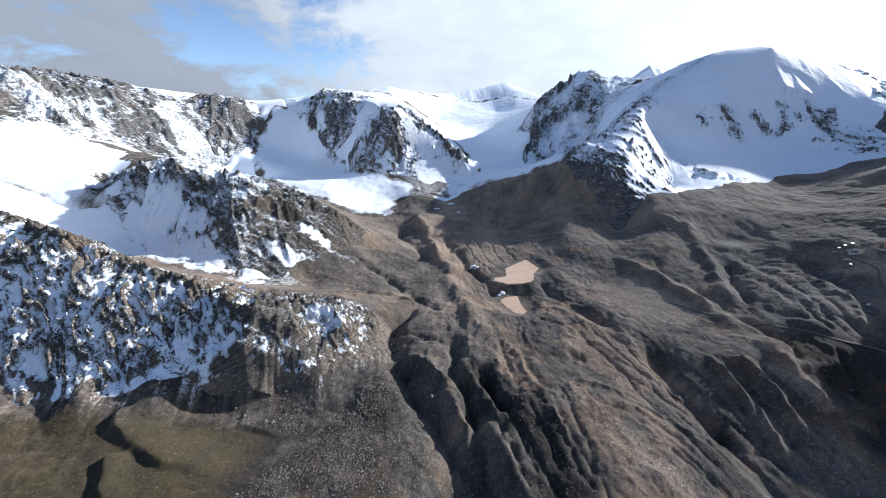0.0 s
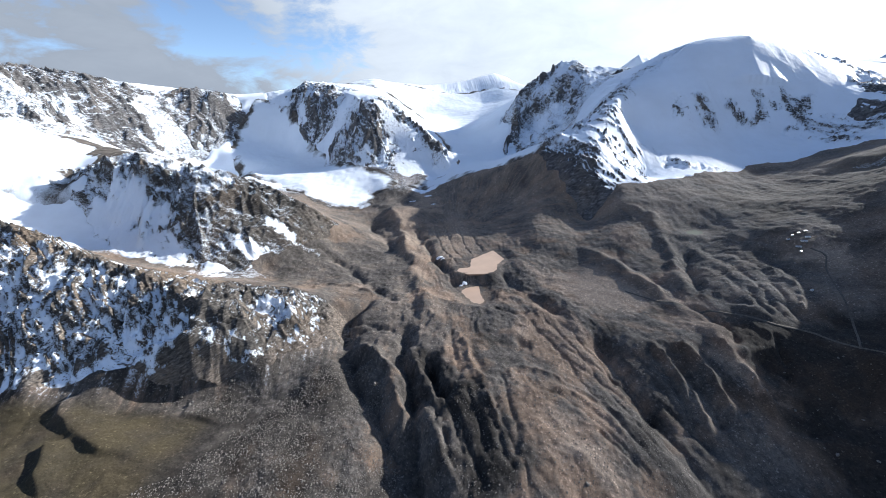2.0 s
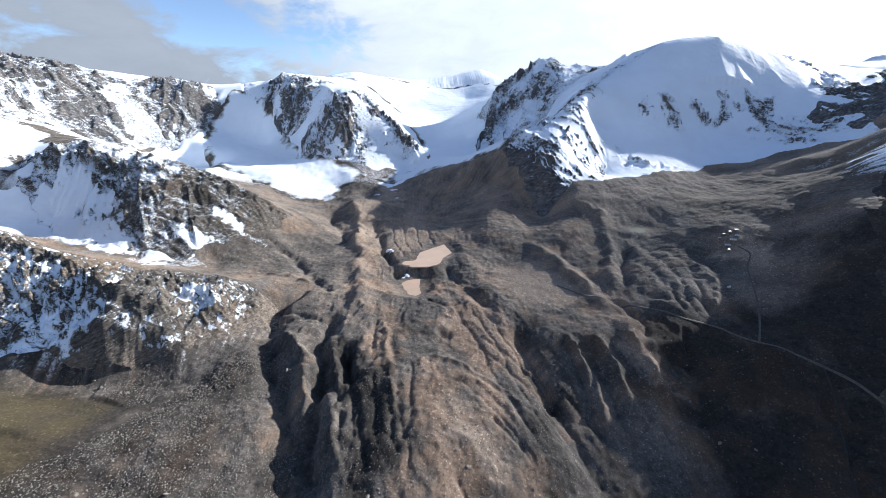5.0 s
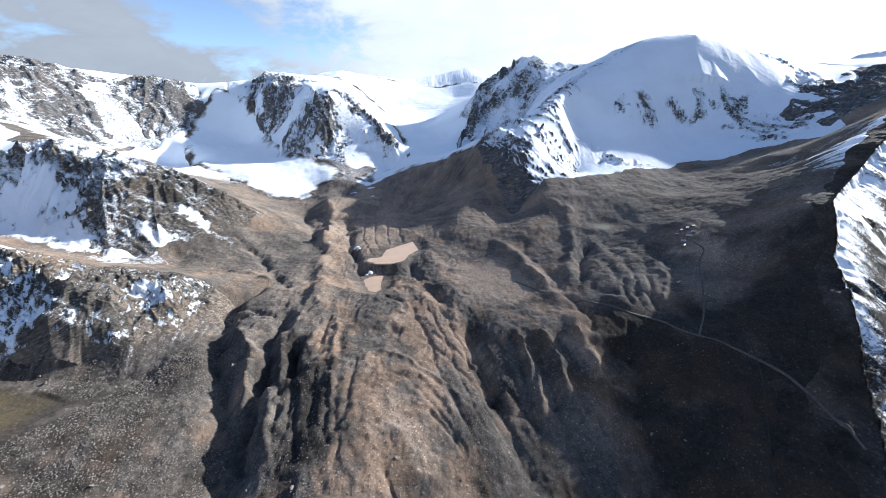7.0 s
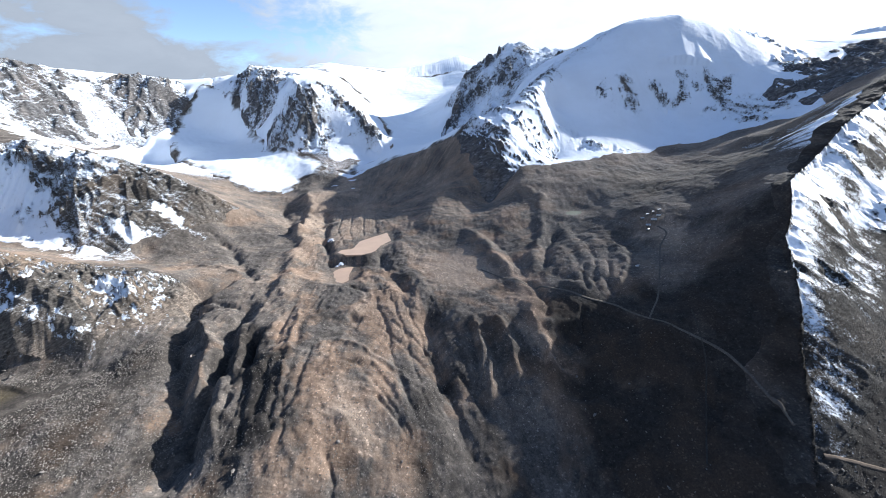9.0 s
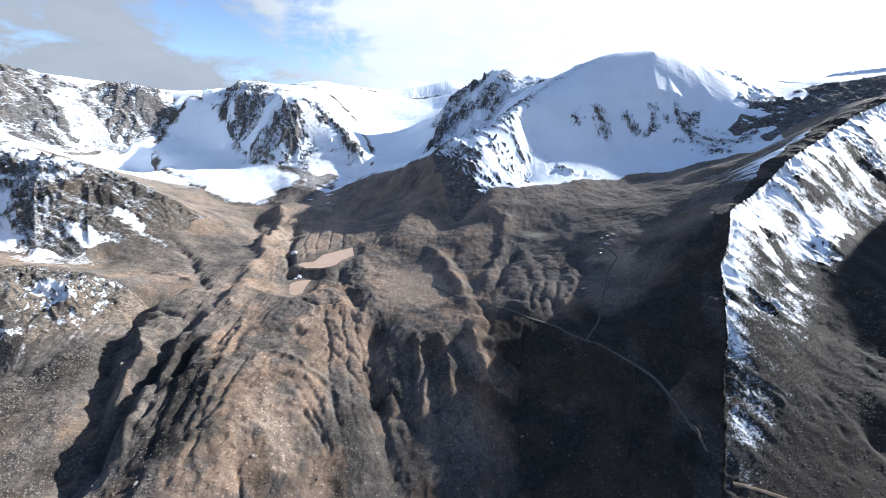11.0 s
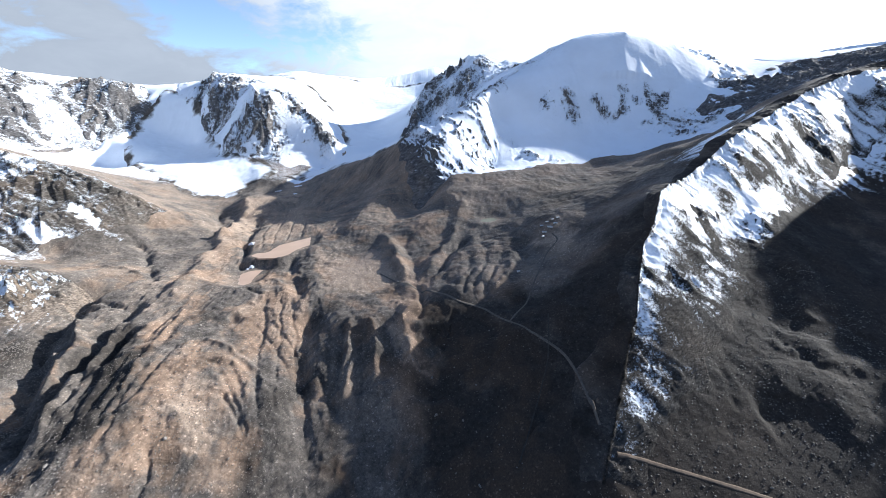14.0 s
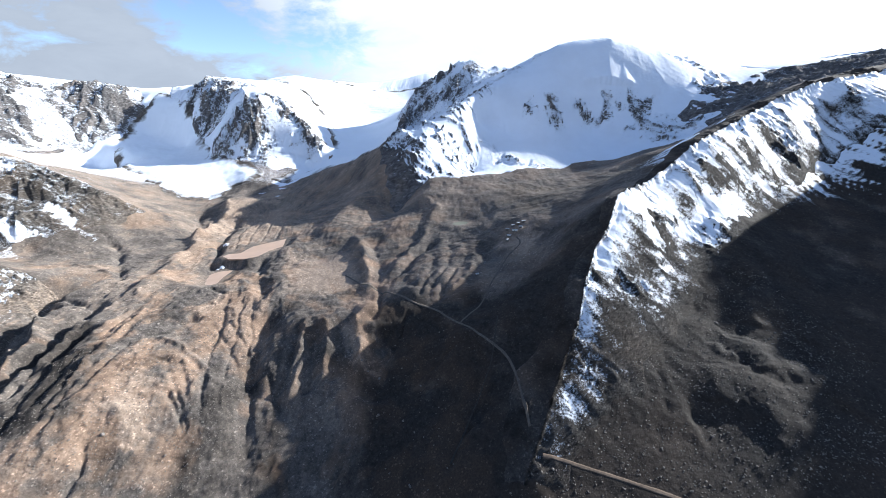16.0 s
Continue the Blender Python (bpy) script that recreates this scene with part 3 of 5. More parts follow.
        fins=[(1.37, 8, 30, [(340, 1560, 262), (373, 1690, 322), (414, 1749, 394), (440, 1800, 405), (450, 1900, 494), (496, 1950, 553), (584, 2000, 607), (646, 2020, 634), (703, 2030, 674), (756, 2010, 643), (781, 1980, 645), (819, 1950, 614), (827, 1900, 592), (870, 1850, 590), (942, 1790, 597)]),
              (1.23, 8, 30, [(700, 2028, 668), (660, 1900, 530), (620, 1780, 420)]), (1.23, 8, 30, [(781, 1980, 640), (740, 1860, 520), (680, 1720, 420)])],
        label="shaded rocky snow peak beside the glacier", sides=("front_wall", "back_slope")),
    "great_peak": dict(
        outline=[(600, 1330), (560, 1260), (620, 1150), (680, 1030), (860, 1075), (980, 1105), (1110, 1125), (1240, 1135), (1390, 1015), (1500, 1150), (1640, 1300), (1900, 1500), (1800, 2000), (1300, 2100), (950, 1850), (800, 1600)],
        step=4.2, relief=(19, 80, 0.5, -5), mat="FARROCK", cut=8, rocky=0.0, snow=1.0,
        rock=[(940, 1396, 924, 1354, 15), (1007, 1363, 1005, 1311, 22), (1110, 1369, 1128, 1326, 14), (1137, 1326, 1159, 1315, 16), (1214, 1381, 1195, 1329, 18), (1243, 1350, 1255, 1338, 12), (1325, 1329, 1301, 1250, 36), (1312, 1232, 1327, 1181, 44), (1360, 1200, 1420, 1100, 40), (775, 1221, 780, 1206, 14), (735, 1236, 742, 1230, 9), (803, 1160, 881, 1105, 24), (1060, 1640, 880, 1572, 22), (860, 1566, 700, 1450, 20), (1520, 1560, 1620, 1520, 26), (1640, 1450, 1560, 1330, 40)], chutes=[],
        fins=[(1.2, 7, 40, [(942, 1790, 597), (987, 1740, 611), (1019, 1700, 640), (1068, 1650, 644), (1096, 1620, 652)]), (0.9, 2, 60, [(1096, 1620, 652), (1187, 1600, 659), (1275, 1579, 664), (1314, 1570, 650), (1362, 1565, 629), (1449, 1560, 614)]),
              (1.1, 7, 36, [(1449, 1560, 612), (1514, 1590, 612), (1572, 1600, 594), (1636, 1620, 598), (1707, 1600, 556), (1712, 1560, 538), (1725, 1400, 474)]),
              (1.3, 7, 36, [(1096, 1620, 650), (945, 1580, 570), (815, 1530, 503), (708, 1470, 450)])],
        label="huge rounded mountain covered in smooth snow", sides=("snow_face", "back_slope")),
    "snowy_spur": dict(
        outline=[(380, 1330), (395, 1180), (425, 1010), (468, 938), (560, 985), (690, 1030), (720, 1130), (720, 1300), (800, 1420), (840, 1540), (740, 1540), (600, 1440), (470, 1330)],
        step=3.0, relief=(22, 50, 0.4, 49), mat="FARROCK", cut=6, rocky=0.6, snow=0.75,
        rock=[(435, 1253, 401, 1165, 14), (600, 1225, 600, 1100, 20), (502, 1098, 500, 1000, 22), (460, 1168, 466, 1108, 14), (440, 1059, 470, 960, 26), (708, 1462, 640, 1380, 18), (630, 1370, 530, 1262, 16), (395, 1250, 400, 1080, 30)], chutes=[(560, 1190, 480, 1205, 16), (585, 1080, 640, 1040, 24)],
        fins=[(1.19, 7, 26, [(815, 1530, 503), (708, 1470, 450), (626, 1380, 396), (538, 1280, 353), (446, 1210, 340), (391, 1180, 291)]), (1.26, 6, 24, [(650, 1330, 410), (603, 1200, 352), (541, 1100, 294), (520, 1040, 240), (500, 970, 158)])],
        label="rocky spur with a snowy crest above the valley", sides=("sunlit_flank", "shaded_flank")),
    "east_ridge": dict(
        outline=[(640, 190), (700, 180), (770, 235), (840, 300), (920, 370), (1010, 450), (1120, 540), (1290, 640), (1500, 740), (1900, 820), (2300, 1000), (2000, 1120), (1500, 960), (1280, 830), (1060, 690), (930, 590), (840, 500), (770, 400), (700, 320), (650, 260)],
        step=1.8, relief=(9, 44, 0.5, 37), mat="ROCK", cut=5, rocky=1.0, snow=0.0, rock=[], chutes=[],
        fins=[(1.82, 6, 20, [(640, 150, 24), (676, 205, 54), (705, 250, 78), (735, 300, 103), (762, 338, 133), (780, 375, 160), (818, 440, 188), (848, 472, 211), (881, 522, 249), (958, 581, 256), (1030, 625, 288), (1096, 665, 320), (1220, 735, 357), (1340, 804, 392), (1465, 850, 428), (1682, 900, 456), (2100, 980, 520)]),
              (2.20, 4, 18, [(930, 565, 250), (945, 520, 216), (960, 480, 170)])],
        label="steep rock ridge, bare on one side and snowy on the other", sides=("snowy_flank", "bare_flank")),
    # unseen ridge, added only to throw shade on the eastern valley floor
    "shade_ridge": dict(
        outline=[(1520, 60), (1560, 420), (1640, 640), (1720, 760), (1850, 860), (2050, 900), (2250, 850), (2250, 60)],
        step=9.0, relief=(16, 90, 0.6, 80), mat="FARROCK", cut=8, rocky=1.0, snow=0.0, rock=[], chutes=[],
        fins=[(1.25, 14, 40, [(1660, 60, 380), (1700, 300, 405), (1780, 500, 432), (1840, 580, 454), (1887, 640, 478), (1911, 700, 502), (1900, 770, 532), (1890, 820, 542), (1895, 870, 478), (1960, 930, 470)])],
        label="unseen rock ridge added to shade the side valley", sides=("shaded_wall", "back_slope")),
    "dark_ridge": dict(
        outline=[(1400, 1230), (1420, 1080), (1600, 1020), (1900, 1000), (2600, 1050), (2600, 1500), (1900, 1500), (1560, 1370)],
        step=5.0, relief=(26, 90, 0.6, 20), mat="FARROCK", cut=8, rocky=1.0, snow=0.0, rock=[], chutes=[],
        fins=[(1.04, 14, 30, [(1460, 1290, 405), (1517, 1300, 448), (1600, 1240, 440), (1640, 1200, 446), (1700, 1175, 445), (1877, 1150, 470), (2300, 1200, 560)])],
        label="distant dark rock ridge in the shade", sides=("front_wall", "back_slope")),
}

POND_A = [(96, 706), (102, 722), (126, 724), (133, 772), (168, 806), (190, 826), (206, 764), (186, 732), (180, 704), (170, 692), (152, 690), (124, 690)]
POND_B = [(102, 640), (110, 656), (124, 662), (138, 664), (137, 630), (142, 600), (134, 588), (122, 592), (112, 612)]
TARN = [(614, 760), (622, 776), (644, 782), (656, 772), (648, 758), (632, 750)]
LEVEL_A, LEVEL_B, LEVEL_T = 97.0, 79.0, 140.5
TRACK = [(400, 590), (432, 558), (493, 503), (544, 448), (583, 427), (608, 402), (629, 374), (654, 352), (671, 327), (677, 298), (678, 266), (679, 232)]
TRACK_UP = [(613, 392), (650, 437), (693, 516), (709, 547), (741, 581), (735, 606)]
TRACK_OLD = [(668, 390), (651, 326), (624, 278), (594, 226)]
ROAD_LOW = [(686, 207.6), (723, 196), (757, 186), (791, 174), (850, 150)]
MUDFLAT = [(300, 620), (313, 685), (350, 700), (385, 684), (417, 600), (425, 560), (400, 532), (337, 526), (310, 570)]
CUTS = [  # line on the plan, half width, depth (minus: a bank)
    ([(-197, 743), (-154, 728), (-88, 651), (-43, 588), (-14, 569)], 9, 8),
    ([(-60, 600), (-95, 500), (-69, 428), (-37, 363), (-4, 312), (21, 259), (45, 190)], 14, 21),
    ([(20, 510), (1, 470), (7, 422), (24, 370), (28, 324), (33, 294), (42, 257), (64, 190)], 11, 18),
    ([(42, 445), (56, 390), (61, 350)], 11, 13),
    ([(-80, 452), (-36, 440), (-2, 400), (12, 350), (16, 310)], 9, -7),
    ([(35, 345), (50, 300), (79, 250)], 8, -7),
]
CUTS += [
    ([(-150, 1040), (-108, 950), (-66, 870), (-46, 800)], 17, 13),
    ([(-92, 1113), (-62, 1024), (-32, 886), (-20, 792)], 13, -9),
    ([(-30, 960), (-13, 793), (22, 640), (66, 484)], 18, -9),
    ([(-2, 1046), (9, 893), (45, 780), (84, 690), (100, 650)], 12, 13),
    ([(60, 1040), (100, 960), (120, 880)], 46, -8),
]
CUTS += [
    ([(300, 500), (304, 448), (313, 387), (329, 343), (342, 294), (360, 235)], 15, 14),
    ([(362, 430), (350, 385), (356, 350)], 7, 3),
    ([(390, 449), (403, 371), (400, 325)], 8, 7),
    ([(431, 440), (438, 383), (446, 340)], 13, 6),
    ([(369, 455), (388, 373), (385, 310)], 5, -5),
    ([(405, 445), (423, 392), (424, 310)], 6, -6),
    ([(456, 440), (468, 387), (478, 330)], 7, -7),
    ([(500, 420), (500, 370), (505, 310)], 18, 10),
]
CUTS += [
    ([(240, 317), (250, 304), (262, 292), (277, 270)], 2.6, 4.5),
    ([(247, 318), (258, 305), (270, 290), (284, 270)], 2.2, 3.5),
    ([(190, 250), (204, 220), (214, 180)], 3, 4),
    ([(384, 784), (420, 672), (441, 604), (456, 498), (474, 435), (482, 390)], 17, -6.5),
    ([(446, 758), (452, 660), (470, 590), (500, 490)], 13, 5),
    ([(170, 760), (200, 660), (246, 569), (278, 501)], 13, 9),
    ([(210, 780), (250, 720), (290, 640)], 34, -6),
]
CUTS += [
    ([(530, 492), (584, 490), (596, 446)], 10, 6), ([(560, 700), (575, 600), (560, 520)], 9, 3), ([(600, 720), (610, 620), (600, 540)], 9, 3),
    ([(640, 680), (640, 600), (625, 530)], 8, 2.5), ([(690, 640), (672, 590), (690, 552)], 16, 9),
    ([(148, 560), (190, 540), (230, 548)], 5, 6),
    ([(960, 415), (938, 390), (877, 326), (848, 300), (830, 270)], 16, 5.6), ([(1040, 450), (995, 383), (955, 351), (937, 308), (925, 270)], 20, 6.2), ([(1100, 470), (1060, 400), (1020, 330), (1000, 270)], 22, 5.6),
    ([(785, 268), (820, 274), (850, 276)], 12, 3.7), ([(836, 236), (880, 234), (925, 226)], 22, 5.6), ([(905, 372), (880, 345), (862, 322)], 16, -3.7), ([(975, 330), (955, 305), (950, 275)], 22, -4.3), ([(900, 290), (890, 270), (880, 255)], 15, -3.1), ([(1010, 240), (985, 225), (960, 200)], 24, 4.3),
]


FURROWS = []  # line on the plan, half width, depth (minus: a bank), landform by landform
FURROWS += [
    ([(-72, 459), (-43, 440), (-26, 426), (-10, 397), (2, 362), (17, 326), (9, 307)], 6, -6),
    ([(3, 481), (16, 436), (37, 385), (53, 334), (63, 294), (67, 272)], 7, -7),
    ([(58, 379), (74, 331), (80, 299), (87, 274)], 4, 5),
    ([(64, 445), (60, 405), (74, 355)], 6, -5),
    ([(42, 428), (55, 377), (54, 323), (72, 280)], 6, 8),
    ([(76, 509), (78, 436), (86, 384)], 4, 4),
    ([(42, 994), (62, 847), (102, 744)], 2.6, 2),
]
FURROWS += [
    ([(72, 985), (91, 846), (118, 755)], 2.6, 2),
    ([(-184, 579), (-155, 621), (-101, 616), (-55, 595)], 5, -4),
    ([(-77, 487), (-37, 497), (-10, 490)], 4, 5),
    ([(-106, 521), (-74, 508), (-39, 501)], 4, 5),
    ([(-261, 739), (-203, 760), (-181, 746)], 5, 5),
    ([(-66, 407), (-34, 407), (-31, 435), (-28, 450)], 5, -5),
    ([(20, 386), (61, 321), (67, 283), (76, 257)], 3, 4),
    ([(47, 394), (81, 325), (93, 282), (105, 243)], 3, 4),
]
FURROWS += [
    ([(94, 364), (103, 324), (113, 271)], 3, 4),
    ([(90, 492), (100, 421), (119, 349), (127, 295)], 4, -4),
    ([(140, 399), (145, 340), (144, 295), (143, 269)], 3, 3),
    ([(190, 567), (222, 487), (245, 423), (253, 374), (279, 315), (288, 291)], 2.6, 2.4),
    ([(223, 552), (255, 462), (273, 417), (279, 377), (298, 328), (310, 294)], 2.6, 2.4),
    ([(245, 536), (273, 466), (290, 430), (298, 396), (316, 356), (334, 303)], 2.6, 2.4),
    ([(159, 406), (180, 360), (208, 363), (231, 338), (252, 310)], 2.6, 2.2),
]
FURROWS += [
    ([(197, 372), (228, 369), (260, 334), (274, 305)], 5, -3.5),
    ([(171, 444), (176, 460), (197, 448)], 7, 6),
    ([(107, 972), (125, 849), (138, 793)], 2.6, 2),
    ([(134, 973), (157, 866), (168, 817)], 2.6, 2),
    ([(115, 344), (124, 299), (133, 253)], 3, 3),
    ([(107, 385), (123, 346), (134, 298), (146, 262), (146, 242)], 3, 3),
    ([(209, 459), (269, 404), (303, 361), (322, 314), (341, 274)], 2.6, 2.2),
    ([(226, 472), (287, 414), (313, 381), (329, 329), (357, 277)], 2.6, 2.2),
]
FURROWS += [
    ([(147, 380), (166, 406), (212, 391), (259, 359), (301, 312)], 4, -3),
]
FURROWS += [
    ([(648, 562), (638, 510), (599, 462)], 5, -4),
    ([(600, 552), (576, 490), (567, 450)], 3.5, 4),
    ([(624, 553), (597, 484), (584, 442)], 3.5, 4),
    ([(581, 547), (559, 492), (550, 457)], 3.5, 4),
    ([(579, 703), (539, 629), (507, 542)], 8, 9),
    ([(623, 723), (668, 714), (700, 668), (709, 640)], 2.6, 2.2),
    ([(586, 669), (643, 675), (684, 648), (701, 623)], 2.6, 2.2),
    ([(568, 629), (619, 636), (663, 619), (684, 603)], 2.6, 2.2),
    ([(548, 583), (595, 595), (644, 581), (659, 569)], 2.6, 2.2),
]
FURROWS += [
    ([(538, 918), (579, 834), (558, 731), (511, 625), (487, 552)], 11, -6),
    ([(377, 781), (423, 682), (439, 602), (459, 561)], 8, -3),
    ([(472, 534), (487, 498), (489, 447), (472, 413)], 5, 6),
    ([(536, 437), (529, 402), (506, 368)], 5, 5),
    ([(610, 364), (584, 346), (565, 337)], 3, 3),
    ([(336, 372), (358, 336), (377, 303)], 3, 3),
    ([(364, 444), (371, 386), (368, 335), (381, 298)], 5, 6),
    ([(374, 431), (379, 377), (375, 339)], 4, -4),
]
FURROWS += [
    ([(633, 333), (630, 286), (611, 249), (590, 216)], 6, 6),
    ([(664, 321), (642, 283), (620, 254)], 4, 4),
    ([(696, 277), (674, 241), (643, 214)], 6, -5),
]
FURROWS += [
    ([(837, 253), (806, 228), (789, 206)], 7, 2.2),
    ([(1043, 415), (1013, 381), (1002, 349), (1024, 344)], 7, -3),
    ([(981, 371), (981, 352), (951, 325)], 8, 3.5),
    ([(926, 326), (922, 306), (938, 301)], 7, -3),
    ([(938, 301), (942, 278), (971, 263), (992, 267)], 8, 3),
    ([(1044, 368), (1033, 328), (1043, 308)], 7, 3),
]
LEES = [  # smooth turfy mounds: crest line, height, width of the steep side and of the gentle one
    ([(-392, 348), (-379, 326), (-356, 309), (-326, 296), (-288, 282), (-250, 278), (-222, 290)], 6.8, 10, 34),
    ([(-362, 292), (-352, 276), (-336, 255), (-314, 236), (-284, 220)], 6, 9, 17),
    ([(-262, 344), (-236, 344), (-206, 332), (-186, 312)], 3, 7, 24),
]


def spans(line, reach, x, y):
    p = np.array(line, float)[:, :2]
    lo, hi = p.min(0) - reach, p.max(0) + reach
    return (x > lo[0]) & (x < hi[0]) & (y > lo[1]) & (y < hi[1])


def flow(x, y):
    """Furrows of the old debris tongue, fanning out from the ponds."""
    wx, wy = x + 34 * fbm(x, y, 150, 3, seed=40), y + 34 * fbm(x, y, 150, 3, seed=44)
    ang, far = np.arctan2(wx - 110, 980 - wy), np.hypot(wx - 110, 980 - wy)
    return ridged(ang * 480, far * 0.10, 34, 4, 0.55, seed=50) - 0.75


def debris(x, y):
    """Relief of the moraine: furrows, hummocks, gullies and boulder roughness."""
    patchy = 0.35 + 1.5 * np.clip(fbm(x, y, 190, 2, seed=47) + 0.25, 0, 0.6)
    tongue = smooth(-90, 10, x) * smooth(460, 340, x) * smooth(760, 620, y)
    crown = 1 - 0.6 * np.exp(-(((x - 215) / 60) ** 2 + ((y - 300) / 90) ** 2))
    west = smooth(150, 60, x)
    h = tongue * crown * (0.6 + 0.3 * west) * patchy * flow(x, y)
    wx, wy = x + 34 * fbm(x, y, 150, 3, seed=40) + 10 * fbm(x, y, 40, 2, seed=41), y + 34 * fbm(x, y, 150, 3, seed=44)
    ang, far = np.arctan2(wx - 110, 980 - wy), np.hypot(wx - 110, 980 - wy)
    fine = np.clip(0.5 + 1.6 * fbm(x, y, 110, 2, seed=48), 0.1, 1.3)
    h = h + tongue * crown * (0.6 + 0.3 * west) * fine * (ridged(ang * 480, far * 0.16, 15, 3, 0.6, seed=52) - 0.75)
    h = h + (5.5 - 3.8 * smooth(700, 800, x) * smooth(560, 460, y)) * fbm(x, y, 85, 4, 0.55, seed=60) + 2.4 * tongue * (ridged(x, y, 60, 4, 0.6, seed=69) - 0.8) * np.clip(0.5 + 1.5 * fbm(x, y, 140, 2, seed=70), 0, 1) + (0.9 + 0.5 * tongue) * fbm(x, y, 12, 3, 0.6, seed=66)
    lobes = smooth(700, 760, x) * smooth(520, 300, y)
    h = h + lobes * (2.2 * fbm((x + 0.5 * y) * 0.8, (y - 0.6 * x) * 0.5, 40, 2, 0.4, seed=72) + 0.5 * fbm(x, y, 16, 3, 0.55, seed=73))
    steps = smooth(500, 560, x) * smooth(760, 690, x) * smooth(440, 500, y) * smooth(790, 740, y)
    h = h + steps * 1.1 * (ridged(x * 1.0, y * 0.35, 42, 3, 0.5, seed=76) - 0.7)
    flat = np.zeros_like(h)
    m = spans(MUDFLAT, 30, x, y)
    if m.any():
        flat[m] = smooth(-18, 14, inside(x[m], y[m], MUDFLAT))
    h = h * (1 - 0.75 * flat)
    for line in (TRACK, TRACK_UP, TRACK_OLD, ROAD_LOW):
        m = spans(line, 25, x, y)
        if m.any():
            d, _ = away(x[m], y[m], line)
            h[m] *= 1 - 0.92 * np.exp(-((d / 7) ** 2))
    for line, half, deep in CUTS + FURROWS:
        m = spans(line, 4 * half, x, y)
        if m.any():
            wx = half * 0.8 * fbm(x[m], y[m], half * 4, 3, seed=80) + 7 * fbm(x[m], y[m], 60, 2, seed=84)
            wy = half * 0.6 * fbm(x[m], y[m], half * 3, 3, seed=87)
            d, k = away(x[m] + wx, y[m] + wy, line)
            h[m] -= deep * (1 + 0.9 * fbm(x[m], y[m], half * 3.5, 2, seed=89)) * np.exp(-np.abs(d / half) ** (1.5 if deep > 0 else 2)) * smooth(0, 0.15, k) * smooth(1.0, 0.85, k)
    # turfy mounds in front of the near ridge, steep towards the south-west
    for line, up, steep, gentle in LEES:
        m = spans(line, 2.5 * gentle, x, y)
        if m.any():
            px, py = x[m] + 4 * fbm(x[m], y[m], 36, 2, seed=191), y[m] + 4 * fbm(x[m], y[m], 36, 2, seed=194)
            d, k = away(px, py, line)
            q = np.array(line, float)
            front = np.interp(px, q[:, 0], q[:, 1]) > py
            h[m] = h[m] * (1 - 0.7 * np.exp(-((d / gentle) ** 2))) + up * np.where(front, 1 - smooth(0, steep, d), np.exp(-((d / gentle) ** 2))) * smooth(0, 0.1, k) * smooth(0.95, 0.45, k)
    # talus cones under the near ridge
    for cx, cy, r, up in ((-262, 388, 34, 12), (-180, 408, 30, 10), (-350, 366, 36, 10), (-440, 352, 40, 10)):
        h = h + up * np.clip(1 - np.hypot(x - cx, (y - cy) * 1.1) / r, 0, 1)
    return h


def level_off(x, y, z):
    """Flats for the ponds and the tarn."""
    for poly, level in ((POND_A, LEVEL_A), (POND_B, LEVEL_B), (TARN, LEVEL_T)):
        m = spans(poly, 60, x, y)
        if m.any():
            d = inside(x[m], y[m], poly) + 3 * fbm(x[m], y[m], 14, 3, seed=90)
            z[m] += (level + 0.25 - z[m]) * smooth(-34, -2, d)
            z[m] -= 1.6 * smooth(-1.5, 3.0, d)
    return z


def fall(z, xs, ys):
    """Slope of a sheet: upward part of the normal, and how far it faces south and west."""
    gy, gx = np.gradient(z, ys, xs)
    up = 1 / np.sqrt(1 + gx * gx + gy * gy)
    return up, gy * up, gx * up


def footprint(x, y, spec):
    s = spec["cut"]
    return inside(x, y, spec["outline"]) + s * 4.0 * fbm(x, y, s * 14, 3, 0.5, seed=30)


def patches(x, y, caps):
    """1 on the given strips, with torn edges."""
    out = np.zeros(x.shape, np.float32)
    for x0, y0, x1, y1, half in caps:
        m = spans([(x0, y0), (x1, y1)], half * 2.2, x, y)
        if m.any():
            d, _ = away(x[m], y[m], [(x0, y0), (x1, y1)])
            out[m] = np.maximum(out[m], smooth(1.35, 0.55, d / half + 1.5 * fbm(x[m], y[m], half * 1.3, 4, 0.65, seed=38)))
    return out


def fin(x, y, z, slope, teeth, size, line, seed, ribbed=0.5):
    """Raises z to a sharp, toothed crest along a line."""
    p = np.array(line, np.float32)
    reach = 170
    m = spans(line, reach, x, y)
    if not m.any():
        return z
    d, k = away(x[m], y[m], p[:, :2])
    seg = np.r_[0, np.cumsum(np.hypot(*np.diff(p[:, :2], axis=0).T))]
    at = k * (len(p) - 1)
    top, along = np.interp(at, np.arange(len(p)), p[:, 2]), np.interp(at, np.arange(len(p)), seg)
    top = top + teeth * (1.6 * np.abs(gnoise(along / size, 0 * along + seed, 3)) + 0.7 * np.abs(gnoise(along / size * 2.7, 0 * along + seed + 5.5, 4)) - 0.35)
    ribs = 1.05 - 0.5 * ribbed + ribbed * np.abs(gnoise(along / size * 0.5 + d / 40, d / 25 + along / 70, 6 + seed))
    h = top - slope * (ribs if teeth > 3 else 1) * d
    z[m] = np.where(d < reach, np.maximum(z[m], h), z[m])
    return z


SURFACES = []


def ground():
    xs = spaced((-4900, 260), (-2580, 60), (-900, 12), (-520, 2.4), (-330, 1.7), (560, 2.4), (1120, 8), (1800, 40), (2900, 260), (4900, 0))
    ys = spaced((-4900, 300), (-700, 60), (60, 8), (170, 1.6), (420, 2.2), (700, 3.2), (1000, 6), (1700, 20), (3000, 200), (4900, 0))
    X, Y = np.meshgrid(xs, ys)
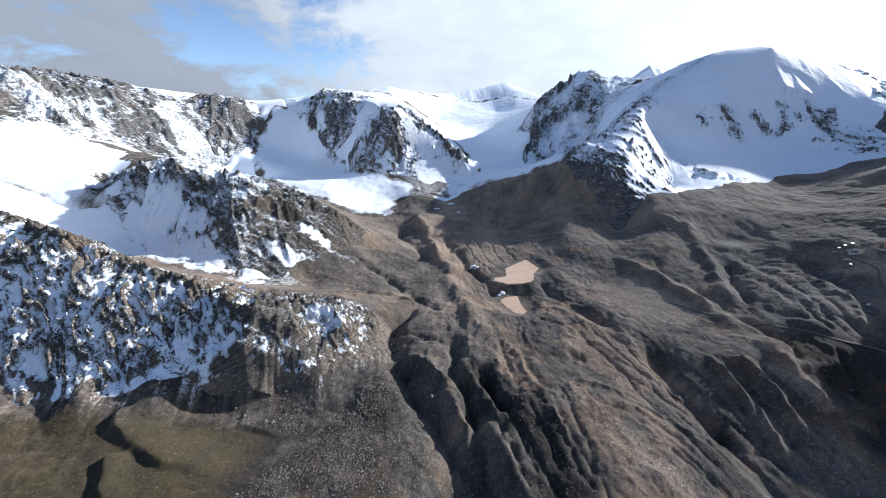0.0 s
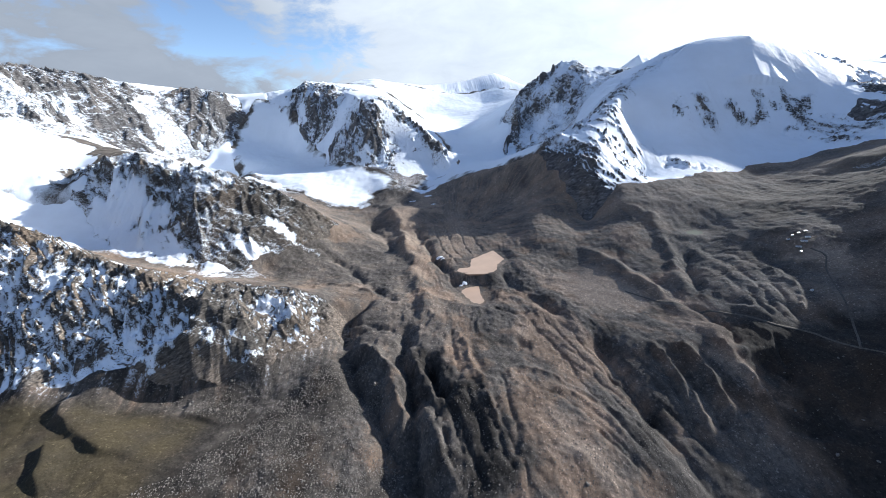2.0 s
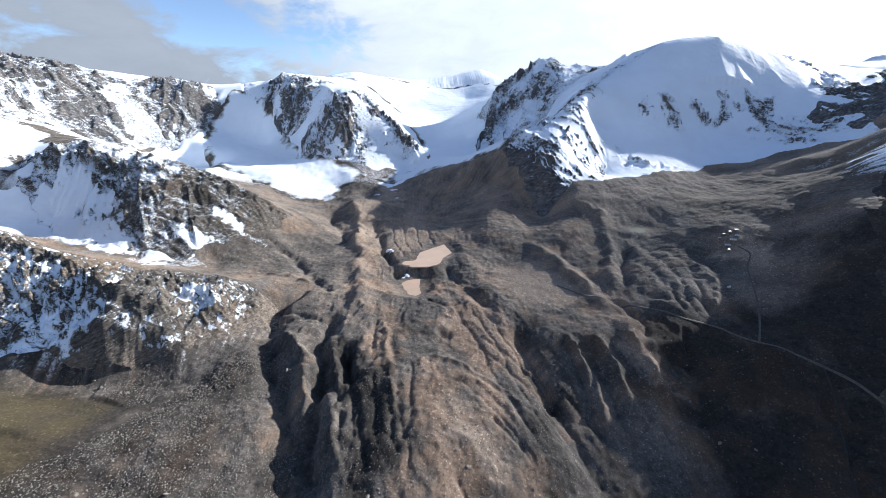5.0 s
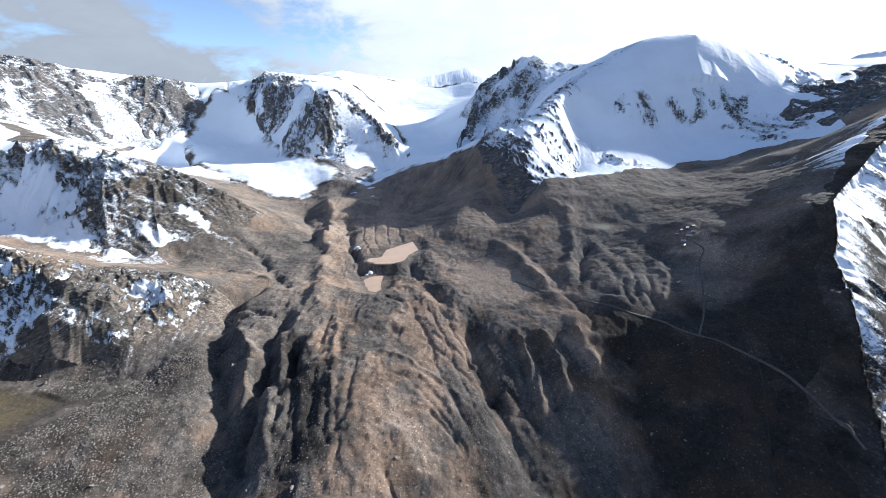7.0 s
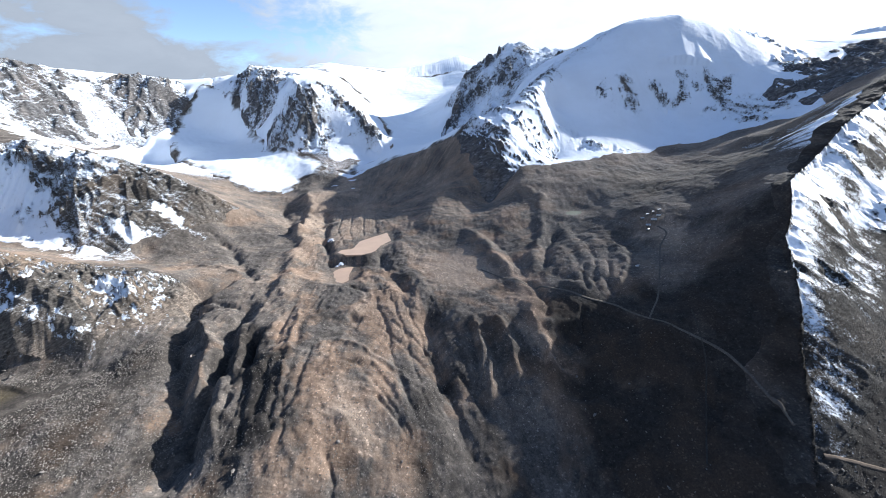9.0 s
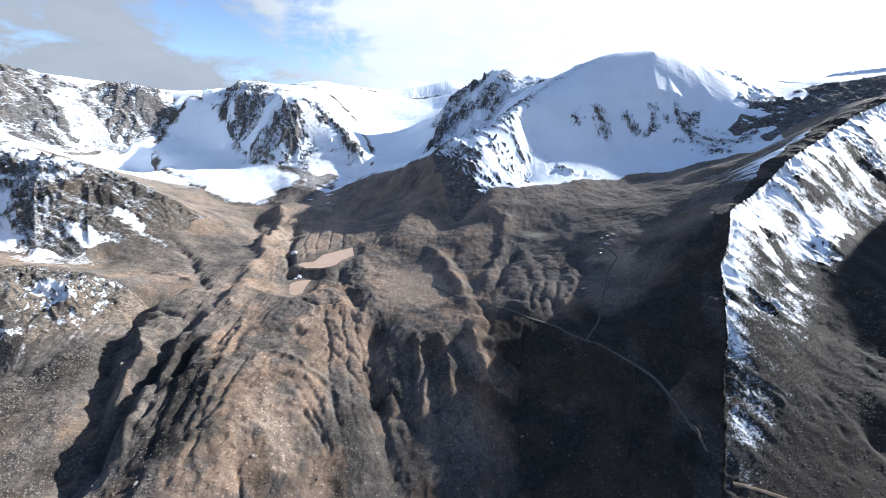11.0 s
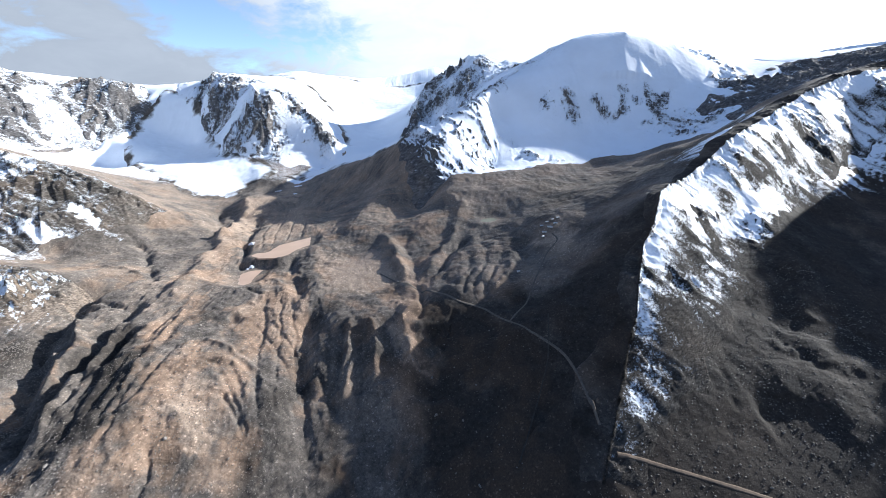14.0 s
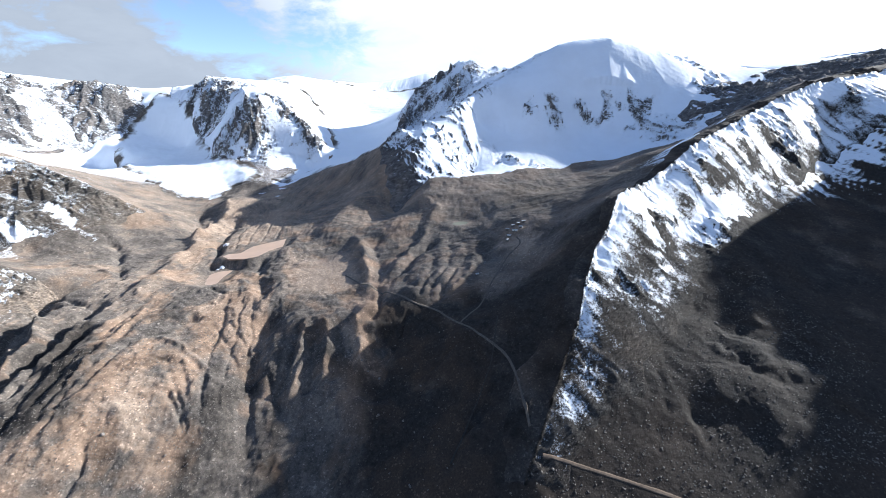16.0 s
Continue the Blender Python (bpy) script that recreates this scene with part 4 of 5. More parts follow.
    z = land(X, Y) + debris(X, Y)
    z = level_off(X, Y, z)
    SURFACES.append((xs, ys, z.copy()))
    covered = np.zeros_like(z)
    for spec in MOUNTAINS.values():
        m = spans(spec["outline"], 0, X, Y)
        covered[m] = np.maximum(covered[m], smooth(4, 40, footprint(X[m], Y[m], spec)))
    z = z - 60 * covered
    high = z + 55 * fbm(X, Y, 160, 4, seed=95)
    snow = 1.15 * smooth(-30, 60, inside(X, Y, SNOWFIELD)) + 0.9 * smooth(300, 420, high) * smooth(1000, 1250, Y) + 0.66 * smooth(-10, 40, inside(X, Y, HOLLOW))
    snow = snow - 1.2 * scree(X, Y)
    snow = snow + 0.32 * smooth(640, 700, Y) * smooth(-300, -420, X) + 0.45 * smooth(1180, 1330, Y) * smooth(240, -60, X) + 0.85 * smooth(-110, 20, inside(X, Y, MOUNTAINS["east_ridge"]["outline"]) + 110 * fbm(0.65 * X + 0.75 * Y, (0.75 * X - 0.65 * Y) * 0.16, 11, 3, 0.6, seed=180)) * smooth(900, 1100, X) * (Y < 780 + 0.3 * (X - 1100)) * smooth(150, 260, high) + 1.0 * smooth(-8, 12, inside(X, Y, RAMP) + 16 * fbm(X, Y, 26, 3, seed=196)) + 0.46 * patches(X, Y, [(-470, 652, -310, 640, 22), (-400, 625, -330, 618, 14), (-262, 751, -208, 738, 8), (-300, 590, -260, 585, 6)]) + 0.42 * patches(X, Y, [(-330, 700, -380, 650, 26), (1120, 900, 1220, 860, 14), (1230, 850, 1260, 880, 26)])
    tone = 0.42 + 0.5 * fbm(X, Y, 130, 3, seed=98) + 0.36 * np.exp(-(((X - 210) / 120) ** 2 + ((Y - 400) / 260) ** 2)) + 0.3 * np.exp(-(((X - 10) / 50) ** 2 + ((Y - 760) / 150) ** 2))
    tone = tone + 0.35 * smooth(-14, 10, inside(X, Y, MUDFLAT)) + 0.3 * np.exp(-(((X - 470) / 26) ** 2 + ((Y - 480) / 90) ** 2)) + 0.25 * np.exp(-(((X - 110) / 50) ** 2 + ((Y - 930) / 80) ** 2))
    tone = tone - 0.3 * np.exp(-(((X + 30) / 70) ** 2 + ((Y - 420) / 130) ** 2)) - 0.2 * np.exp(-(((X - 640) / 90) ** 2 + ((Y - 600) / 110) ** 2)) - 0.25 * smooth(-20, -80, X) * smooth(600, 700, Y)
    wx, wy = X + 30 * fbm(X, Y, 150, 3, seed=40), Y + 30 * fbm(X, Y, 150, 3, seed=44)
    ang, far = np.arctan2(wx - 110, 980 - wy), np.hypot(wx - 110, 980 - wy)
    tone = tone + smooth(-110, 0, X) * smooth(560, 440, X) * (0.75 * fbm(ang * 480, far * 0.09, 30, 4, 0.6, seed=170))
    tone = tone + 0.8 * smooth(780, 830, Y) * smooth(1060, 1000, Y) * smooth(10, 40, X) * smooth(210, 150, X) * fbm(X + 0.15 * Y, Y * 0.06, 9, 3, 0.6, seed=178)
    tone = tone - 0.5 * np.clip(fbm(X, Y, 95, 3, 0.6, seed=179), 0, 1) * smooth(1000, 900, Y)
    tone = tone - 0.12 * smooth(-90, 10, X) * smooth(460, 340, X) + 0.7 * np.exp(-(((X - 203) / 34) ** 2 + ((Y - 282) / 44) ** 2)) + 0.35 * fbm(X, Y, 34, 3, 0.6, seed=182) * smooth(460, 340, X)
    tone = tone + 0.34 * smooth(-120, -20, X) * np.tanh(5 * fbm(X + 14 * fbm(X, Y, 30, 2, seed=201), Y, 64, 5, 0.6, seed=200)) * smooth(1100, 950, Y) * smooth(700, 600, X)
    foot = smooth(-75, 0, inside(X, Y, MOUNTAINS["near_ridge"]["outline"])) * smooth(-60, -110, X) * (Y < 500)
    runs = fbm(X + 0.12 * Y, Y * 0.14, 8, 3, 0.6, seed=187)
    snow = snow + foot ** 2 * (0.30 + 0.3 * runs)
    tone = tone + foot * (0.6 * runs - 0.25)
    moss = smooth(-200, -250, X) * smooth(350, 325, Y) * (0.85 + 0.7 * fbm(X, Y, 40, 3, seed=99)) + 0.35 * smooth(680, 740, Y) * smooth(700, 800, X) * smooth(1000, 900, Y)
    # silt and fresh rubble pale, lower slopes dark turf and soil plus painted shade
    # the last term lightens the far ground, in place of haze
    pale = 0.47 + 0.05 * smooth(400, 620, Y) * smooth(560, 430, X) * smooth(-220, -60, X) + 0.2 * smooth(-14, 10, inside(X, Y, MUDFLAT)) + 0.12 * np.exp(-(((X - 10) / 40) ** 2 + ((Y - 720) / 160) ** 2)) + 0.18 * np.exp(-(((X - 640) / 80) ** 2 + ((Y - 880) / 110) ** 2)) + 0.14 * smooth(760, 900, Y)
    # ravine, west scree and east foot darkened to imitate shade and lens falloff
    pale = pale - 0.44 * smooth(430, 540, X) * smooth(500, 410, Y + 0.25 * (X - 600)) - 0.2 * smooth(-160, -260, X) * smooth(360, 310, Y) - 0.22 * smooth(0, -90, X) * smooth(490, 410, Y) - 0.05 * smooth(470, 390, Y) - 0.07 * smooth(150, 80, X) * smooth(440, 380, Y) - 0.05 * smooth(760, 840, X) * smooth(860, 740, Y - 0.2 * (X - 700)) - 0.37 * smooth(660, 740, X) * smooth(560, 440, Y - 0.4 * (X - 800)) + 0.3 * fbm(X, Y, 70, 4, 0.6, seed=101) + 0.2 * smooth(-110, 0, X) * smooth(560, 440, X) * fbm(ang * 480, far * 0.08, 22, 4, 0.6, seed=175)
    inner = smooth(600, 540, X) * smooth(1060, 980, Y) * smooth(-420, -300, X)
    tone = tone + 0.15 * inner * (tone - 0.55)
    comb = smooth(-120, -20, X) * smooth(560, 430, X) * smooth(1000, 800, Y) * np.clip(0.6 + 0.9 * fbm(X, Y, 80, 2, seed=183), 0.1, 1) * (1 - 0.5 * np.exp(-(((X - 215) / 60) ** 2 + ((Y - 300) / 90) ** 2)))
    for poly, warm, light in EARTHS:
        m = spans(poly, 30, X, Y)
        k = smooth(-14, 12, inside(X[m], Y[m], poly) + 34 * fbm(X[m], Y[m], 40, 5, 0.65, seed=188))
        tone[m] += warm * k
        pale[m] += light * k
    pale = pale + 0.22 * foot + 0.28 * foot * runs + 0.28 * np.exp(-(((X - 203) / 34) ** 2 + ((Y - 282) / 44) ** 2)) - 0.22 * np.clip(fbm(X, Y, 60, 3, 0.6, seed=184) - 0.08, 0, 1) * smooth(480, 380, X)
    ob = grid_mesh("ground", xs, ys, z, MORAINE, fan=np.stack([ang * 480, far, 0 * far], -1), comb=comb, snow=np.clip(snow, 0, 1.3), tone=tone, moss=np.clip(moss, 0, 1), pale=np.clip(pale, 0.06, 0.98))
    return tagged(ob, "stony brown moraine and scree of a glacial valley", "ground", kind="structure")


EARTHS = [  # silt, fresh rubble and old grey till: outline, how warm, how pale
    ([(182, 340), (206, 330), (228, 286), (239, 255), (213, 255), (200, 281), (187, 315)], 0.45, 0.26),
    ([(13, 436), (58, 445), (98, 357), (144, 277), (129, 240), (88, 244), (60, 312)], -0.35, -0.1),
    ([(272, 353), (306, 326), (337, 297), (347, 269), (311, 260), (287, 297)], -0.4, -0.12),
    ([(30, 361), (60, 306), (80, 254), (59, 251), (33, 313)], 0.6, 0.05),
    ([(-20, 1253), (-99, 1040), (-40, 960), (-20, 845), (15, 817), (10, 870), (-10, 1001)], 0.3, 0.16),
    ([(-82, 1065), (-31, 1099), (0, 1000), (20, 850), (40, 750), (0, 700), (-30, 860)], 0.25, 0.1),
    ([(-7, 1129), (-21, 1286), (12, 1290), (54, 1095), (33, 1074)], 0.5, 0.35),
    ([(-181, 1229), (-145, 1293), (-71, 1326), (-29, 1231), (-38, 1127), (-117, 1109)], -0.5, -0.2),
    ([(-228, 874), (-179, 922), (-148, 876), (-168, 803), (-228, 815)], 0.4, 0.1),
    ([(9, 1017), (135, 998), (176, 883), (134, 791), (96, 748), (60, 882)], 0.15, 0.2),
    ([(712, 612), (765, 622), (768, 590), (742, 562), (720, 580)], 0.6, 0.5),
]
EARTHS += [
    ([(-19, 787), (15, 817), (70, 676), (80, 553), (89, 447), (98, 386), (68, 418), (60, 490), (33, 603)], 0.3, 0.12),
    ([(99, 486), (115, 553), (163, 565), (163, 513), (156, 454), (163, 404), (135, 418)], -0.55, -0.15),
    ([(178, 514), (234, 560), (292, 470), (301, 427), (261, 419), (213, 432)], 0.5, 0.2),
    ([(209, 739), (262, 713), (322, 620), (320, 559), (280, 625)], 0.6, 0.4),
    ([(140, 689), (211, 707), (268, 625), (271, 565), (212, 579)], -0.4, -0.12),
    ([(327, 620), (369, 677), (416, 595), (428, 545), (360, 538)], 0.4, 0.42),
    ([(301, 472), (332, 521), (399, 509), (435, 404), (420, 354), (336, 362)], -0.3, -0.05),
]
EARTHS += [
    ([(424, 510), (465, 553), (496, 483), (497, 431), (461, 415)], 0.6, 0.05),
    ([(444, 420), (472, 389), (477, 364), (460, 387)], 0.4, 0.45),
    ([(-175, 761), (-66, 843), (12, 666), (-2, 593), (-60, 622)], -0.6, -0.05),
    ([(-23, 514), (-31, 579), (34, 547), (55, 497), (41, 467)], -0.5, 0.25),
    ([(200, 272), (232, 282), (246, 262), (203, 251)], 0.6, 0.4),
    ([(-6, 464), (83, 401), (127, 297), (128, 251), (89, 255), (57, 349)], -0.45, -0.12),
    ([(128, 306), (176, 291), (195, 253), (165, 247)], -0.35, -0.1),
]
RAMP = [(-36, 1312), (-8, 1278), (84, 1340), (170, 1361), (130, 1481), (86, 1490), (11, 1410)]
SNOWFIELD = [(-1500, 1100), (-1300, 830), (-960, 640), (-700, 640), (-600, 645), (-520, 640), (-440, 640), (-420, 700), (-470, 760), (-640, 860), (-560, 1000), (-700, 1250), (-1000, 1250)]
SCREE = [(-1300, 1290), (-1100, 1195), (-1018, 1122), (-816, 985), (-660, 850), (-600, 830)]
ICEFALL = [(-870, 790), (-826, 845), (-770, 858), (-700, 800), (-725, 766), (-800, 762)]
HOLLOW = [(-640, 720), (-570, 655), (-430, 640), (-360, 660), (-400, 690), (-520, 730)]


def scree(x, y):
    """Bare strip of rubble between the hanging snowfield and the ridge below."""
    return smooth(46, 18, away(x, y, SCREE)[0] + 26 * fbm(x, y, 40, 3, seed=186))


def mountain(name, spec):
    p = np.array(spec["outline"], float)
    s = spec["step"]
    xs, ys = np.arange(p[:, 0].min() - 30, p[:, 0].max() + 30, s), np.arange(p[:, 1].min() - 30, p[:, 1].max() + 30, s * 1.05)
    X, Y = np.meshgrid(xs, ys)
    d = footprint(X, Y, spec)
    height, size, thin, turn = spec["relief"]
    c, sn = math.cos(radians(turn)), math.sin(radians(turn))
    wx, wy = X + size * 0.35 * fbm(X, Y, size * 1.6, 3, seed=11), Y + size * 0.35 * fbm(X, Y, size * 1.6, 3, seed=15)
    u, v = (c * wx + sn * wy), (-sn * wx + c * wy) * thin
    rock = np.maximum(spec["rocky"], patches(X, Y, spec["rock"])) * (1 - 0.85 * patches(X, Y, spec["chutes"]))
    relief = ridged(u, v, size, 4, 0.5, seed=20) - 0.8
    slabs = ridged(X * 0.8 + Y * 0.6, Y * 0.8 - X * 0.6, size * 0.26, 3, 0.6, seed=26) - 0.8
    z = land(X, Y)
    for i, (slope, teeth, tooth, line) in enumerate(spec["fins"]):
        z = fin(X, Y, z, slope, teeth, tooth, line, i * 3 + 1, {"middle_ridge": 0.15, "east_ridge": 0.3}.get(name, 0.5))
    fade = smooth(-10, 45 + s * 4, d) * (0.1 + 0.9 * rock)
    if name == "east_ridge":  # crags here and there, smooth drifts between
        crest = np.exp(-((away(X, Y, [q[:2] for q in spec["fins"][0][3]])[0] / 15) ** 2))
        fade = fade * (0.14 + 1.5 * np.clip(fbm(X, Y, 90, 3, 0.6, seed=185) + 0.04, 0, 0.7)) + 0.5 * crest * np.clip(0.4 + 1.8 * fbm(X, Y, 50, 3, seed=189), 0, 1.2)
    if name in ("near_ridge", "middle_ridge", "east_ridge"):  # blocks and ledges in the steep walls
        z = z + fade * 3.0 * (ridged(0.5 * X + 0.4 * Y, z + 0.3 * X, 20, 3, 0.5, seed=203) - 0.7)
    dip = z + 0.62 * X - 0.2 * Y + 14 * fbm(X, Y, size, 3, seed=24)
    beds = ridged(dip, 0.16 * (Y - 0.5 * X), 9 + 2.2 * s, 3, 0.6, seed=25) - 0.8
    z = z + fade * height * (relief * (0.7 + 0.8 * fbm(X, Y, size * 2.5, 2, seed=28)) + 0.17 * slabs + {"middle_ridge": 0.42, "near_ridge": 0.6, "east_ridge": 0.2}.get(name, 0.2) * beds + 0.05 * fbm(X, Y, s * 4, 2, seed=29))
    if p[:, 1].min() < 700:
        z = z + debris(X, Y) * (1 - smooth(-10, 45, d))
    z = z - 30 * smooth(6, -22, d) + 0.6
    SURFACES.append((xs, ys, np.where(d > -16, z, -500)))
    up, south, east = fall(z, xs, ys)
    uneven = 0.22 * fbm(X, Y, size * 1.3, 4, 0.6, seed=36)
    snow = snow_on(name, X, Y, z, up, south, east, relief, uneven, beds)
    if spec["snow"] > 0:
        snow = spec["snow"] * (1 - rock) + rock * ({"great_peak": 0.56, "crag_peak": 0.36, "west_ridge": 0.38, "wedge_peak": 0.5, "pyramid_peak": 0.5, "dark_ridge": 0.3}.get(name, 0.46) + 1.0 * (up - 0.60) - 0.25 * relief - 0.1 * beds) + uneven * (0.5 + 0.8 * rock)
    if spec["rock"]:
        near_rock = patches(X, Y, [(a, b, c2, d2, half * 1.7 + 8) for a, b, c2, d2, half in spec["rock"]])
        thin_out = {"great_peak": 0.35, "snowy_spur": 0.2}.get(name, 0.75)
        snow = snow - 0.36 * thin_out * near_rock * (1 - rock) - 0.28 * thin_out * smooth(60, 5, d + 90 * uneven) * (1 - rock)
        snow = snow - 0.5 * thin_out * np.clip(fbm(X, Y * 0.6, 26, 4, 0.7, seed=197) - 0.12, 0, 1) * (0.5 + near_rock)
    if name == "snowy_spur":
        snow = snow + 0.45 * smooth(0.05, -0.25, east + 0.3 * uneven) * smooth(150, 200, z) - 0.55 * smooth(0.0, 0.3, east + 0.3 * uneven) * smooth(330, 280, z)
        snow = snow - 0.75 * smooth(275, 185, z + 120 * uneven + 75 * smooth(-4, 30, X - 505 - 0.28 * (Y - 980)))
    if name == "east_ridge":
        snow = snow - 0.35 * smooth(30, 0, d + 60 * uneven)
    snow = snow + 0.45 * patches(X, Y, spec["chutes"])
    tone = 0.24 + 0.45 * fbm(X, Y, size * 2, 3, seed=33) + 0.3 * (name == "near_ridge") * smooth(0.1, -0.3, south) - 0.16 * (name == "middle_ridge") * smooth(-260, -340, X)
    top = new(name)
    near = [(q[0], q[1]) for q in spec["fins"][0][3]]
    side = np.interp(X, [q[0] for q in sorted(near)], [q[1] for q in sorted(near)]) > Y
    for part, keep in ((spec["sides"][0], side), (spec["sides"][1], ~side)):
        # east ridge: both flanks coloured darker than other rock, imitating shade and lens falloff
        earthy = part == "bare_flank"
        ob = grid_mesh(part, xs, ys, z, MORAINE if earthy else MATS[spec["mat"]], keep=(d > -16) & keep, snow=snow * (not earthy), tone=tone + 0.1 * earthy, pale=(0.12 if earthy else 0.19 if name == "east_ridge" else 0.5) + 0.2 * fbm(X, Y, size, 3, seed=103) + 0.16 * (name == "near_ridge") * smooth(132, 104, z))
        ob.parent = top
    return tagged(top, spec["label"], "mountain")


MATS = {"ROCK": ROCK, "FARROCK": FARROCK}


def snow_on(name, X, Y, z, up, south, east, relief, uneven, beds):
    """How well snow lies: on ledges, in gullies, on the shady side and higher up."""
    if name == "near_ridge":
        drift = fbm(X, 0.7 * z + 0.3 * Y, 34, 3, 0.6, seed=181)
        torn = fbm(0.55 * X + 0.3 * Y, z + 0.35 * X, 9, 5, 0.68, seed=192)
        crest = away(X, Y, [q[:2] for q in MOUNTAINS["near_ridge"]["fins"][0][3]])[0]
        left = smooth(-270, -310, X)
        lies = 0.08 + 0.16 * left + 0.2 * smooth(100, 160, z + 60 * uneven + 40 * drift) * left + 0.75 * (up - 0.55) - 0.3 * relief + 0.24 * drift + 0.5 * torn - 0.16 * beds + 0.4 * uneven
        lies = lies + 0.2 * smooth(0.05, 0.45, south) - 0.5 * smooth(0.12, -0.12, south) - 0.3 * smooth(12, 2, crest + 20 * drift) * (z > 120)
        lies = lies + 0.12 * smooth(150, 125, z + 40 * drift) * left - 0.55 * smooth(126, 104, z + 30 * drift + 20 * torn)
        return lies + 0.42 * patches(X, Y, [(-188, 468, -160, 462, 15), (-214, 397, -200, 402, 9), (-182, 412, -172, 415, 9), (-300, 396, -285, 402, 8)])
    if name == "middle_ridge":
        return 0.32 + 0.12 * smooth(190, 290, z) + 0.6 * (up - 0.62) - 0.12 * relief + 0.10 * smooth(-300, -520, X) - 0.22 * smooth(-300, -220, X) + 0.7 * uneven + 0.3 * fbm(0.5 * X + 0.3 * Y, z + 0.3 * X, 11, 4, 0.7, seed=204) - 0.1 * beds
    if name == "east_ridge":
        face, fallen = 0.75 * south - 0.65 * east, fbm(0.65 * X + 0.75 * Y, (0.75 * X - 0.65 * Y) * 0.4, 14, 4, 0.65, seed=180)
        bare, torn = fbm(X, Y, 70, 4, 0.65, seed=185), fbm(X + 0.4 * z, Y, 11, 4, 0.7, seed=193)
        crest = away(X, Y, [q[:2] for q in MOUNTAINS["east_ridge"]["fins"][0][3]])[0]
        lies = 0.02 + 0.44 * smooth(112, 232, z + 90 * uneven + 40 * fallen) + 0.7 * (up - 0.72) - 0.3 * relief + 0.2 * smooth(0.05, 0.35, face) - 0.95 * smooth(0.1, -0.06, face)
        lies = lies + 0.7 * uneven + 0.12 * fallen + 0.24 * torn - 0.5 * np.clip(bare, 0, 1) + 0.05 * smooth(1000, 1200, X) + 0.4 * smooth(44, 8, crest + 30 * fallen + 40 * torn) * smooth(50, 120, z)
        return lies + 0.55 * patches(X, Y, [(1005, 520, 1080, 545, 34), (915, 510, 935, 480, 15)]) - 0.8 * patches(X, Y, [(934, 512, 953, 478, 8)]) - 0.4 * patches(X, Y, [(1040, 610, 1075, 585, 12), (1080, 622, 1110, 600, 14), (1130, 640, 1150, 605, 12), (1190, 670, 1225, 640, 16), (1270, 715, 1300, 680, 14)])
    return 0.24 + 0.6 * (up - 0.68) - 0.2 * relief + uneven


def glacier(name, outline, step, lift, label):
    p = np.array(outline, float)
    xs, ys = np.arange(p[:, 0].min() - 20, p[:, 0].max() + 20, step), np.arange(p[:, 1].min() - 20, p[:, 1].max() + 20, step)
    X, Y = np.meshgrid(xs, ys)
    d = inside(X, Y, outline) + 16 * fbm(X, Y, 80, 3, seed=120)
    z = land(X, Y) + 6 * fbm(X, Y, 160, 3, seed=124) + 1.2 * fbm(X, Y, 20, 2, seed=126) + lift * smooth(-4, 60, d) - 25 * smooth(4, -20, d)
    snow = (0.62 if name == "snowfield" else 0.36) + 0.9 * smooth(-10, 90, d) + 0.4 * fbm(X, Y, 60, 5, 0.6, seed=128) - 1.4 * scree(X, Y)
    if name == "snowfield":
        broken = smooth(-10, 30, inside(X, Y, ICEFALL) + 30 * fbm(X, Y, 50, 3, seed=198))
        cracks = ridged(0.8 * X + 0.6 * Y, (0.8 * Y - 0.6 * X) * 0.3, 16, 3, 0.6, seed=199) - 0.8
        z, snow = z + 4.5 * broken * cracks, snow - broken * (0.5 + 0.35 * cracks)
    ob = grid_mesh(name, xs, ys, z, ICE, keep=d > -14, snow=snow, tone=0.4 + 0 * z, pale=0.5 + 0 * z)
    return tagged(ob, label, "glacier", kind="structure")


def top_at(x, y):
    """Height of the highest surface of the land at places on the plan."""
    x, y = np.atleast_1d(np.asarray(x, float)), np.atleast_1d(np.asarray(y, float))
    best = np.full(x.shape, -999.0)
    for xs, ys, z in SURFACES:
        i, j = np.searchsorted(xs, x) - 1, np.searchsorted(ys, y) - 1
        ok = (i >= 0) & (j >= 0) & (i < len(xs) - 1) & (j < len(ys) - 1)
        i, j = i.clip(0, len(xs) - 2), j.clip(0, len(ys) - 2)
        fu, fv = (x - xs[i]) / (xs[i + 1] - xs[i]), (y - ys[j]) / (ys[j + 1] - ys[j])
        h = (z[j, i] * (1 - fu) + z[j, i + 1] * fu) * (1 - fv) + (z[j + 1, i] * (1 - fu) + z[j + 1, i + 1] * fu) * fv
        best = np.where(ok, np.maximum(best, h), best)
    return best


ground()
for key, spec in MOUNTAINS.items():
    mountain(key, spec)
glacier("glacier_west", [(-820, 1560), (-700, 1420), (-520, 1290), (-400, 1205), (-300, 1160), (-215, 1142), (-165, 1190), (-160, 1270), (-110, 1300), (-90, 1360), (-180, 1430), (-320, 1470), (-460, 1640), (-560, 1780), (-720, 1960), (-850, 1980), (-900, 1800), (-860, 1680)], 5.0, 8, "flat snow-covered glacier tongue in a cirque")
glacier("glacier_main", [(-60, 1330), (20, 1310), (100, 1330), (220, 1300), (320, 1230), (400, 1190), (440, 1300), (400, 1600), (420, 1760), (600, 1960), (760, 2200), (900, 2700), (500, 2950), (0, 2900), (-400, 2700), (-500, 2350), (-180, 2250), (0, 1900), (110, 1650), (100, 1480), (0, 1400)], 7.0, 6, "broad white glacier flowing between the peaks")
